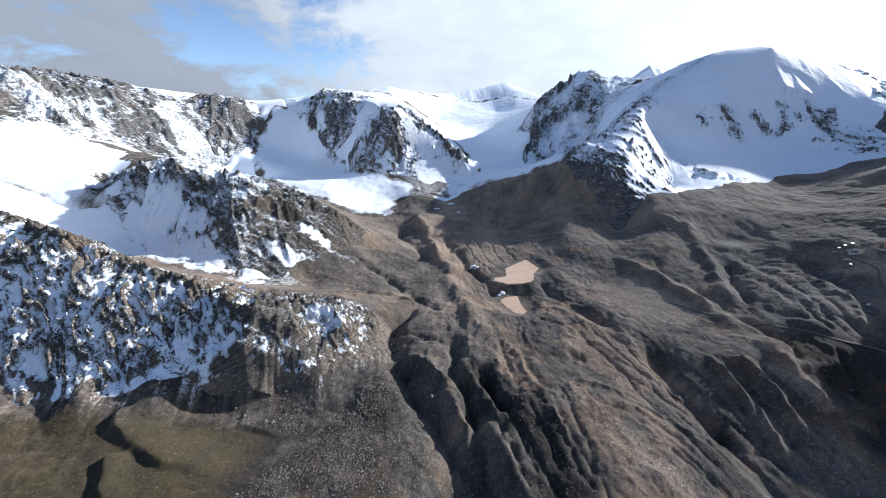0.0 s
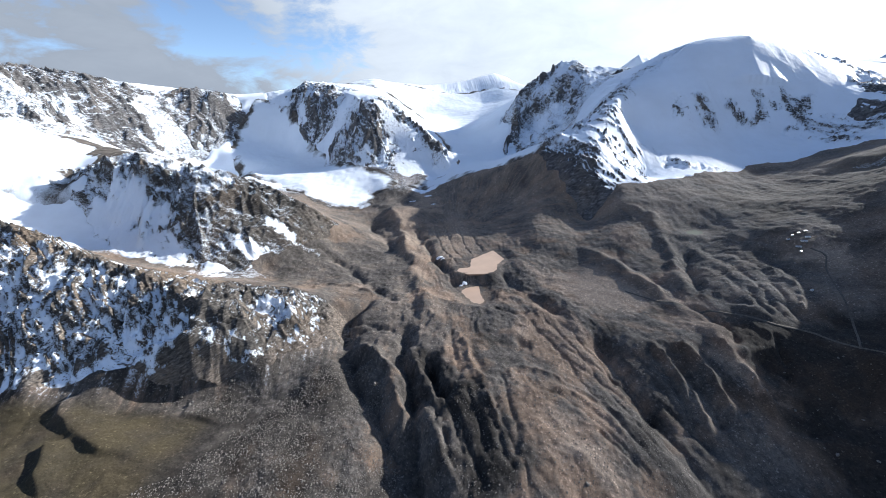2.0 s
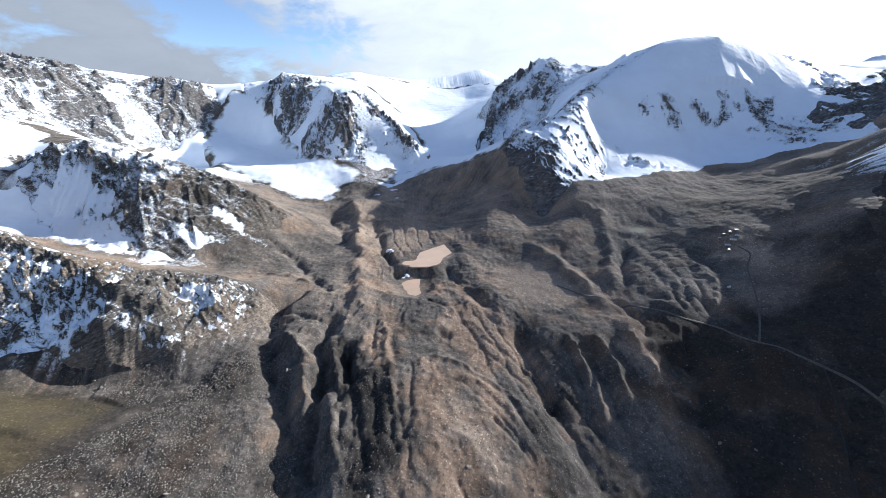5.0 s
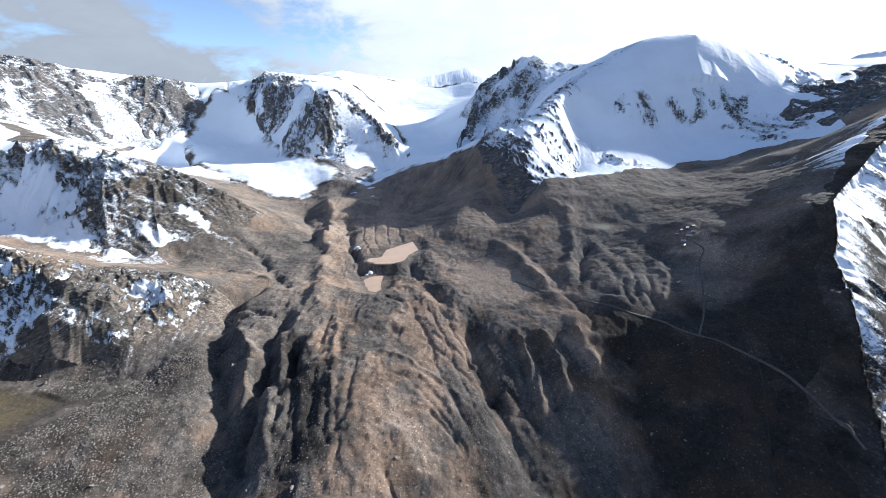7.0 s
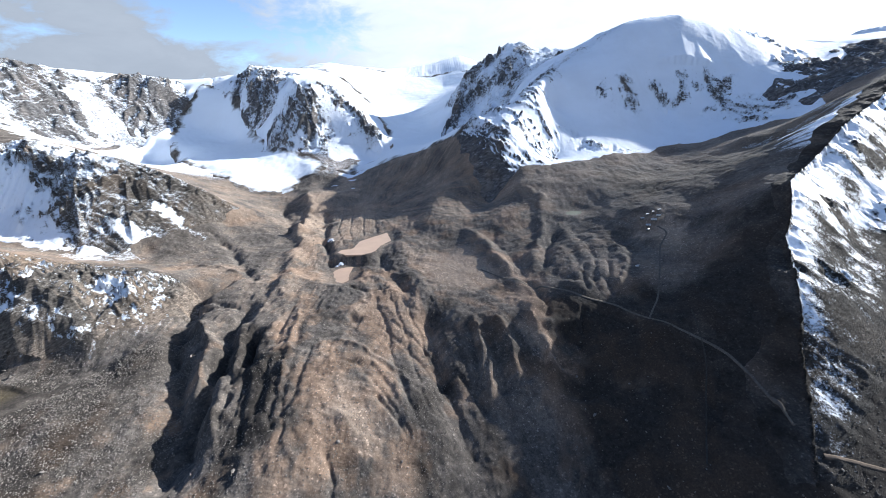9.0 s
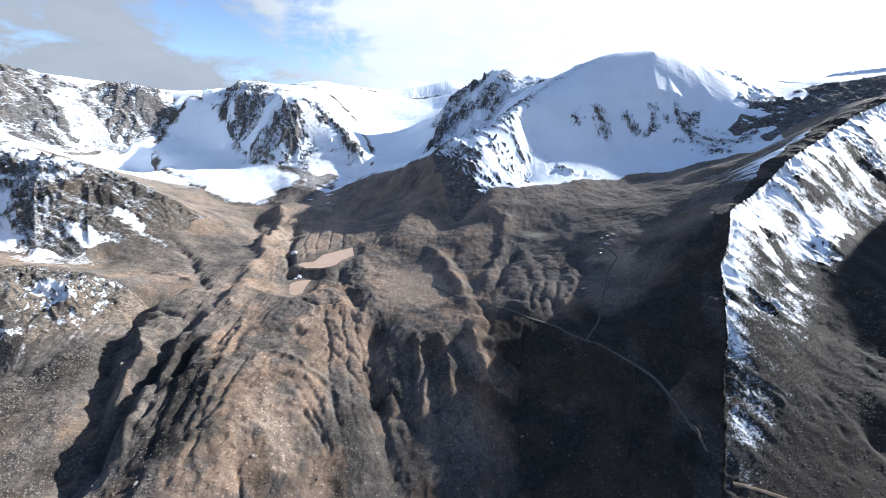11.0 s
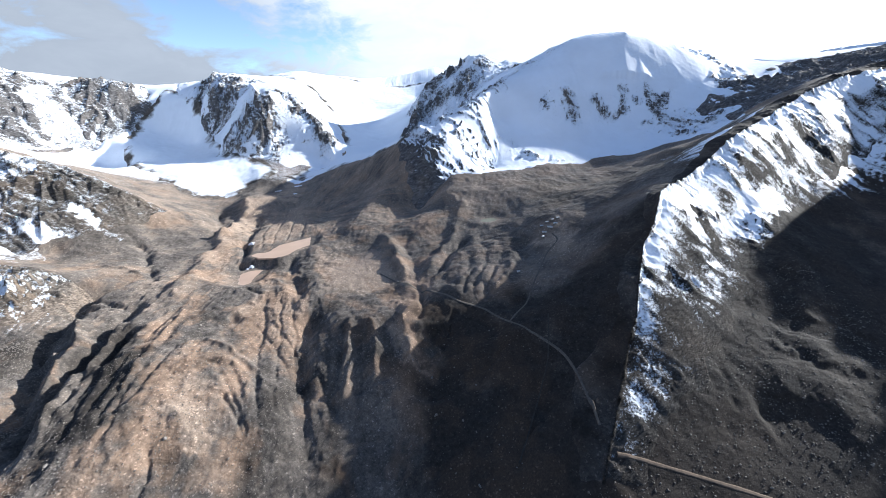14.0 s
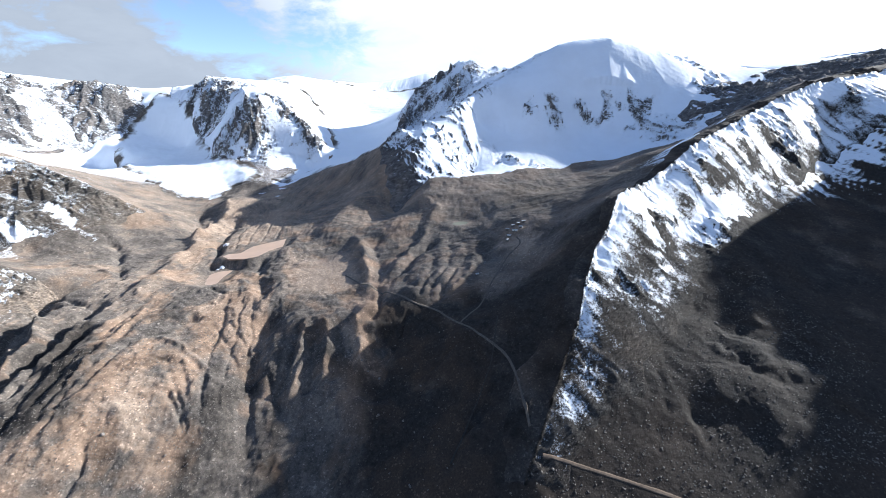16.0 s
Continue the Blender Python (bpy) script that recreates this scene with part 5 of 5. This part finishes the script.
glacier("snowfield", [(-1400, 1000), (-1200, 830), (-900, 740), (-760, 735), (-690, 770), (-760, 850), (-620, 900), (-640, 1100), (-900, 1200), (-1100, 1170), (-1300, 1080)], 5.0, 7, "smooth white snowfield hanging above the ridges")


# ---------------------------------------------------------------- water, tracks, snow patches
def plain(name, col, rough=0.6, vary=0.12, scale=0.4, metal=0.0, bump=0.0):
    """A simple painted, silty or stony surface with some unevenness."""
    mat, nt, bsdf = nodes_of(name)
    nz = noise_at(nt, scale, 5, 0.6)
    lo, hi = tuple(c * (1 - vary) for c in col), tuple(min(1, c * (1 + vary)) for c in col)
    nt.links.new(blend(nt, ramp(nt, nz, (0.3, 0.0), (0.7, 1.0)), lo, hi), bsdf.inputs["Base Color"])
    bsdf.inputs["Roughness"].default_value, bsdf.inputs["Metallic"].default_value = rough, metal
    if bump:
        bp = add(nt, "ShaderNodeBump", Strength=0.6, Distance=bump)
        nt.links.new(nz, bp.inputs["Height"])
        nt.links.new(bp.outputs[0], bsdf.inputs["Normal"])
    return mat


SILT = plain("silty_melt_water", (0.40, 0.285, 0.21), 0.3, 0.1, 0.03)
TARN_WATER = plain("green_tarn_water", (0.16, 0.17, 0.14), 0.2, 0.15, 0.05)
GRAVEL = plain("pale_track_gravel", (0.115, 0.085, 0.062), 0.95, 0.3, 0.35, bump=0.3)
MUD = plain("dark_track_mud", (0.04, 0.035, 0.03), 0.95, 0.4, 0.35, bump=0.3)
DUST = plain("trodden_track_dust", (0.10, 0.085, 0.07), 0.95, 0.35, 0.35, bump=0.3)
OLD_SNOW = plain("dirty_old_snow", (0.74, 0.76, 0.80), 0.6, 0.12, 0.3, bump=0.5)


def finish(name, bm, mat, parent=None, smooth_faces=False):
    me = bpy.data.meshes.new(name)
    bm.to_mesh(me)
    bm.free()
    if smooth_faces:
        me.polygons.foreach_set("use_smooth", np.ones(len(me.polygons), bool))
    me.materials.append(mat)
    ob = new(name, me)
    ob.parent = parent
    return ob


def pool(name, outline, level, mat, label):
    """A water surface a little wider than its bed, with a depth of its own."""
    bm = bmesh.new()
    mid = np.mean(outline, 0)
    rim = []
    for a, b in zip(outline, outline[1:] + outline[:1]):
        for k in (0, 0.5):
            p = np.array(a) * (1 - k) + np.array(b) * k
            rim.append(mid + (p - mid) * (1 + 5 / np.hypot(*(p - mid))))
    upper = [bm.verts.new((*p, level)) for p in rim]
    lower = [bm.verts.new((*p, level - 3)) for p in rim]
    bm.faces.new(upper)
    for i in range(len(rim)):
        bm.faces.new((upper[i - 1], lower[i - 1], lower[i], upper[i]))
    bmesh.ops.recalc_face_normals(bm, faces=bm.faces)
    tagged(finish(name, bm, mat), label, "pond", kind="structure")


pool("water_pond", POND_A, LEVEL_A, SILT, "shallow melt pond full of pale brown silt")
pool("water_lower_pond", POND_B, LEVEL_B, SILT, "small silty melt pond among the debris")
pool("water_tarn", TARN, LEVEL_T, TARN_WATER, "little grey-green tarn at the foot of the spur")


def track(name, line, width, label, mat):
    """A worn gravel strip laid over the land, with sunken wheel ruts."""
    p = np.array(line, float)
    seg = np.r_[0, np.cumsum(np.hypot(*np.diff(p, axis=0).T))]
    s = np.arange(0, seg[-1], 3.0)
    x, y = np.interp(s, seg, p[:, 0]), np.interp(s, seg, p[:, 1])
    ker = np.ones(9) / 9
    x[4:-4], y[4:-4] = np.convolve(x, ker, "valid"), np.convolve(y, ker, "valid")
    tx, ty = np.gradient(x), np.gradient(y)
    n = np.hypot(tx, ty)
    nx, ny = -ty / n, tx / n
    bm = bmesh.new()
    rows = []
    wob = 1 + 0.35 * fbm(x, y, 18, 3, seed=140)
    for off, up in ((-0.62, -0.8), (-0.5, 0.42), (-0.24, 0.28), (0, 0.44), (0.24, 0.28), (0.5, 0.42), (0.62, -0.8)):
        px, py = x + nx * off * width * wob, y + ny * off * width * wob
        rows.append([bm.verts.new(q) for q in zip(px, py, top_at(px, py) + up)])
    for a, b in zip(rows[:-1], rows[1:]):
        for i in range(len(s) - 1):
            bm.faces.new((a[i], a[i + 1], b[i + 1], b[i]))
    bmesh.ops.recalc_face_normals(bm, faces=bm.faces)
    tagged(finish(name, bm, mat, smooth_faces=True), label, "track", kind="structure")


track("road_track", TRACK, 2.5, "pale gravel vehicle track winding down the slope", DUST)
track("road_branch", TRACK_UP, 2.2, "narrow gravel track climbing to the huts", DUST)
track("road_old", TRACK_OLD, 1.4, "faint old track in the ravine", MUD)
track("road_low", ROAD_LOW, 3.0, "sunlit gravel road round the foot of the ridge", GRAVEL)


def snow_patch(x, y, size, seed):
    bm = bmesh.new()
    n, rings = 18, 4
    mid = bm.verts.new((0, 0, 0))
    last = None
    for r in range(1, rings + 1):
        ring = []
        for i in range(n):
            a = i / n * math.tau
            reach = size * r / rings * (0.75 + 0.5 * float(gnoise(np.array([math.cos(a) * 1.3 + seed]), np.array([math.sin(a) * 1.3]))[0] + 0.3))
            px, py = reach * math.cos(a), reach * 0.6 * math.sin(a)
            ring.append(bm.verts.new((px, py, 0)))
        for i in range(n):
            if last:
                bm.faces.new((last[i - 1], ring[i - 1], ring[i], last[i]))
            else:
                bm.faces.new((mid, ring[i - 1], ring[i]))
        last = ring
    for v in bm.verts:
        k = math.hypot(v.co.x, v.co.y / 0.6) / size
        v.co.z = float(top_at(x + v.co.x, y + v.co.y)[0]) + (1.6 if k < 0.5 else 1.0 if k < 0.85 else -0.6)
        v.co.x, v.co.y = v.co.x + x, v.co.y + y
    tagged(finish("snow_patch", bm, OLD_SNOW, smooth_faces=True), "patch of dirty old ice beside the melt ponds", "snow", group="ice patches by the ponds")


for n, (x, y, size) in enumerate(((58, 786, 9), (66, 776, 6), (110, 672, 7), (102, 668, 4), (-30, 1190, 14), (20, 1240, 16), (40, 1150, 8))):
    snow_patch(x, y, size, n * 3.7)


# ---------------------------------------------------------------- huts on the terrace
SHEET_METAL = plain("pale_sheet_metal", (0.40, 0.42, 0.44), 0.5, 0.1, 0.8, metal=0.2)
BOARDS = plain("weathered_hut_boards", (0.20, 0.17, 0.145), 0.85, 0.25, 0.9)
WHITEWASH = plain("whitewashed_hut_boards", (0.60, 0.60, 0.58), 0.8, 0.15, 0.9)
DARK_GLASS = plain("dark_hut_window", (0.03, 0.035, 0.04), 0.15, 0.1, 1.0)
STONE = plain("hut_footing_stone", (0.13, 0.12, 0.11), 0.9, 0.3, 1.2)
PAINT = plain("dull_green_door_paint", (0.07, 0.10, 0.085), 0.6, 0.15, 1.0)


def box(bm, x0, x1, y0, y1, z0, z1):
    v = [bm.verts.new((x, y, z)) for z in (z0, z1) for x, y in ((x0, y0), (x1, y0), (x1, y1), (x0, y1))]
    for f in ((3, 2, 1, 0), (4, 5, 6, 7), (0, 1, 5, 4), (1, 2, 6, 5), (2, 3, 7, 6), (3, 0, 4, 7)):
        bm.faces.new([v[i] for i in f])


def hut(length, depth, walls, x, y, turn, label):
    base = new("hut")
    h, rise = 2.5, depth * 0.28
    bm = bmesh.new()
    box(bm, -length / 2 - 0.2, length / 2 + 0.2, -depth / 2 - 0.2, depth / 2 + 0.2, -2.5, 0.15)
    finish("footing", bm, STONE, base)
    bm = bmesh.new()
    a = [bm.verts.new(q) for q in ((-length / 2, -depth / 2, 0.15), (-length / 2, depth / 2, 0.15), (-length / 2, depth / 2, h), (-length / 2, 0, h + rise), (-length / 2, -depth / 2, h))]
    b = [bm.verts.new((length / 2, v.co.y, v.co.z)) for v in a]
    bm.faces.new(a)
    bm.faces.new(b[::-1])
    for i in range(5):
        bm.faces.new((a[i - 1], b[i - 1], b[i], a[i]))
    bmesh.ops.recalc_face_normals(bm, faces=bm.faces)
    finish("wall", bm, walls, base)
    bm = bmesh.new()
    e, t = 0.4, 0.12
    section = [(-depth / 2 - e, h - 0.25), (0, h + rise + 0.04), (depth / 2 + e, h - 0.25), (depth / 2 + e, h - 0.25 + t), (0, h + rise + 0.04 + t), (-depth / 2 - e, h - 0.25 + t)]
    a = [bm.verts.new((-length / 2 - e, *q)) for q in section]
    b = [bm.verts.new((length / 2 + e, *q)) for q in section]
    for i in range(6):
        bm.faces.new((a[i - 1], b[i - 1], b[i], a[i]))
    for k in (a, b):
        bm.faces.new((k[0], k[1], k[4], k[5]))
        bm.faces.new((k[1], k[2], k[3], k[4]))
    bmesh.ops.recalc_face_normals(bm, faces=bm.faces)
    finish("roof", bm, SHEET_METAL, base)
    bm = bmesh.new()
    box(bm, -0.45, 0.45, -depth / 2 - 0.06, -depth / 2 + 0.02, 0.15, 2.15)
    finish("door", bm, PAINT, base)
    for wx in (-length * 0.32, length * 0.32):
        bm = bmesh.new()
        box(bm, wx - 0.5, wx + 0.5, -depth / 2 - 0.05, -depth / 2 + 0.02, 1.0, 1.9)
        finish("window", bm, DARK_GLASS, base)
    z = max(top_at(x + dx, y + dy)[0] for dx in (-3, 0, 3) for dy in (-2, 0, 2))
    base.matrix_world = pose(x, y, z, 0, 0, turn) @ Matrix.Scale(0.78, 4)
    return tagged(base, label, "hut", group="huts of the mountain camp")


for length, depth, walls, x, y, turn, label in (
        (9, 4.5, BOARDS, 724, 640, 12, "small board hut with a pale metal roof"), (8, 4, BOARDS, 736, 646, 14, "small board hut with a pale metal roof"),
        (7, 4, BOARDS, 747, 647, 8, "small board hut with a pale metal roof"), (9, 4.5, BOARDS, 757, 645, 4, "small board hut with a pale metal roof"),
        (10, 5, WHITEWASH, 723, 615, -18, "whitewashed hut with a pale metal roof on the terrace"), (12, 5.5, WHITEWASH, 735, 620, -22, "long whitewashed hut with a pale metal roof"),
        (9, 5, WHITEWASH, 748, 628, -20, "whitewashed hut with a pale metal roof on the terrace"), (6, 4, WHITEWASH, 718, 604, 30, "low whitewashed shed at the terrace edge"), (6, 4, WHITEWASH, 650, 505, 20, "lone whitewashed shed on the slope")):
    hut(length, depth, walls, x, y, turn, label)


# ---------------------------------------------------------------- far ranges
def far_range(name, crest, depth, label):
    """A distant snowy range, crest line given, falling away on both sides."""
    p = np.array(crest, float)
    seg = np.r_[0, np.cumsum(np.hypot(*np.diff(p[:, :2], axis=0).T))]
    s = np.linspace(0, seg[-1], 90)
    t = np.linspace(-1, 1, 41)
    x, y, z = (np.interp(s, seg, p[:, k]) for k in range(3))
    n = np.array([-(p[-1, 1] - p[0, 1]), p[-1, 0] - p[0, 0]])
    n = n / np.hypot(*n)
    S, T = np.meshgrid(s, t)
    X, Y = x + n[0] * T * depth, y + n[1] * T * depth
    Z = z - np.abs(T) ** 0.9 * depth * 0.75 + 34 * (ridged(X, Y, 330, 4, seed=150) - 0.8) * np.clip(np.abs(T) * 3 + 0.25, 0, 1)
    me = bpy.data.meshes.new(name)
    idx = np.arange(S.size).reshape(S.shape)
    quads = np.stack([idx[:-1, :-1], idx[:-1, 1:], idx[1:, 1:], idx[1:, :-1]], -1).reshape(-1, 4)
    me.from_pydata(np.stack([X, Y, Z], -1).reshape(-1, 3).tolist(), [], quads.tolist())
    for att, v in (("snow", 0.9), ("tone", 0.4), ("pale", 0.5)):
        me.attributes.new(att, "FLOAT", "POINT").data.foreach_set("value", np.full(S.size, v, np.float32))
    me.polygons.foreach_set("use_smooth", np.ones(len(me.polygons), bool))
    me.materials.append(FARROCK)
    tagged(new(name, me), label, "mountain")


far_range("far_range", [(3000, 3300, 560), (3300, 3250, 640), (3498, 3200, 690), (3660, 3200, 765), (3833, 3180, 800), (4058, 3100, 815), (4300, 2900, 780), (4500, 2500, 700)], 900, "distant pale snow range under the clouds")
far_range("far_summit", [(1400, 3450, 640), (1553, 3420, 733), (1687, 3400, 822), (1775, 3400, 880), (1850, 3400, 855), (1954, 3400, 800), (2100, 3430, 680)], 700, "single far white summit between the peaks")


# ---------------------------------------------------------------- boulders
BOULDER = plain("boulder_stone", (0.145, 0.132, 0.120), 0.95, 0.55, 0.35, bump=0.15)


def stone_mesh(seed):
    """A blunt angular block, about 1 m across."""
    rnd = random.Random(seed)
    bm = bmesh.new()
    bmesh.ops.create_icosphere(bm, subdivisions=1, radius=0.5)
    cuts = [(Vector((rnd.gauss(0, 1), rnd.gauss(0, 1), rnd.gauss(0, 1))).normalized(), rnd.uniform(0.18, 0.40)) for _ in range(9)]
    stretch = Vector((rnd.uniform(0.8, 1.4), rnd.uniform(0.7, 1.1), rnd.uniform(0.6, 0.95)))
    for v in bm.verts:
        for n, far in cuts:
            over = v.co.dot(n) - far
            if over > 0:
                v.co -= n * over
        v.co = Vector((v.co.x * stretch.x, v.co.y * stretch.y, v.co.z * stretch.z)) * 1.25
    return bm


STONES = []
for n in range(8):
    bm = stone_mesh(n + 3)
    me = bpy.data.meshes.new("boulder")
    bm.to_mesh(me)
    bm.free()
    me.materials.append(BOULDER)
    STONES.append(me)

# fields of rubble: plan outline, stones per 1000 square metres, smallest and largest size
FIELDS = [
    ([(-260, 190), (-160, 330), (-120, 420), (-40, 420), (10, 300), (30, 180)], 400, 0.6, 2.1),
    ([(-520, 330), (-430, 352), (-330, 366), (-260, 390), (-190, 395), (-200, 350), (-230, 345), (-300, 360), (-420, 345)], 170, 0.5, 1.8),
    ([(40, 180), (90, 420), (60, 560), (160, 560), (320, 420), (330, 200)], 120, 0.6, 2.0),
    ([(640, 180), (760, 240), (900, 370), (1060, 450), (1090, 300), (1000, 180), (800, 150)], 110, 0.6, 2.2),
    ([(380, 320), (420, 440), (560, 430), (640, 360), (600, 200), (450, 220)], 7, 0.7, 2.0),
    ([(540, 480), (560, 760), (700, 760), (700, 560), (640, 480)], 40, 0.9, 2.6),
    ([(-150, 470), (-150, 700), (20, 700), (60, 480)], 34, 0.8, 2.4),
    ([(-60, 700), (-60, 1000), (30, 1000), (60, 700)], 24, 0.9, 2.6),
    ([(-440, 400), (-300, 400), (-180, 420), (-100, 430), (-130, 400), (-300, 368), (-430, 362)], 150, 0.5, 1.8),
    ([(-260, 345), (-180, 330), (-110, 400), (-90, 440), (-140, 425), (-230, 385)], 300, 0.5, 1.9),
]


def rubble():
    """Loose stones of the scree and the moraine, as one cover of the ground."""
    rnd = np.random.RandomState(5)
    shapes = []
    for me in STONES:
        co = np.array([v.co[:] for v in me.vertices], np.float32)
        tri = np.array([p.vertices[:] for p in me.polygons], np.int32)
        shapes.append((co, tri))
    verts, tris, base = [], [], 0
    for poly, dense, small, large in FIELDS:
        p = np.array(poly, float)
        lo, hi = p.min(0), p.max(0)
        n = int((hi - lo).prod() / 1000 * dense)
        x, y = rnd.uniform(lo[0], hi[0], n), rnd.uniform(lo[1], hi[1], n)
        ok = (inside(x, y, poly) + 14 * fbm(x, y, 30, 2, seed=160) > 0) & (fbm(x, y, 45, 3, seed=162) + rnd.uniform(-0.5, 0.5, n) > -0.2) & (away(x, y, ROAD_LOW)[0] > 4) & (away(x, y, TRACK)[0] > 4)
        x, y = x[ok], y[ok]
        size = small + (large - small) * rnd.uniform(0, 1, len(x)) ** 2.6
        z = top_at(x, y) + size * 0.12
        for i in range(len(x)):
            co, tri = shapes[rnd.randint(8)]
            a = rnd.uniform(0, math.tau)
            c, s = math.cos(a) * size[i], math.sin(a) * size[i]
            v = np.empty_like(co)
            v[:, 0], v[:, 1], v[:, 2] = co[:, 0] * c - co[:, 1] * s + x[i], co[:, 0] * s + co[:, 1] * c + y[i], co[:, 2] * size[i] + z[i]
            verts.append(v)
            tris.append(tri + base)
            base += len(co)
    co, tri = np.concatenate(verts), np.concatenate(tris)
    me = bpy.data.meshes.new("rubble")
    me.vertices.add(len(co))
    me.vertices.foreach_set("co", co.ravel())
    me.loops.add(tri.size)
    me.loops.foreach_set("vertex_index", tri.ravel())
    me.polygons.add(len(tri))
    me.polygons.foreach_set("loop_start", np.arange(0, tri.size, 3, dtype=np.int32))
    me.update(calc_edges=True)
    me.materials.append(BOULDER)
    tagged(new("rubble", me), "loose angular stones scattered over the moraine", "rubble", kind="stuff")


rubble()


def boulders(count):
    rnd = random.Random(11)
    for n in range(count):
        poly = rnd.choice(FIELDS)[0]
        p = np.array(poly, float)
        lo, hi = p.min(0), p.max(0)
        while True:
            x, y = rnd.uniform(lo[0], hi[0]), rnd.uniform(lo[1], hi[1])
            if inside(np.array([x]), np.array([y]), poly)[0] > 2 and min(float(away(np.array([x]), np.array([y]), w)[0][0]) for w in (TRACK, TRACK_UP, ROAD_LOW)) > 7:
                break
        size = rnd.uniform(1.8, 3.2) if rnd.random() < 0.85 else rnd.uniform(3.2, 4.8)
        ob = new("boulder", STONES[rnd.randrange(8)])
        ob.matrix_world = pose(x, y, float(top_at(x, y)[0]) + size * 0.14, rnd.uniform(-15, 15), rnd.uniform(-15, 15), rnd.uniform(0, 360)) @ Matrix.Scale(size, 4)
        tagged(ob, "large angular grey boulder lying on the moraine", "boulder", group="boulders on the moraine")


boulders(260)
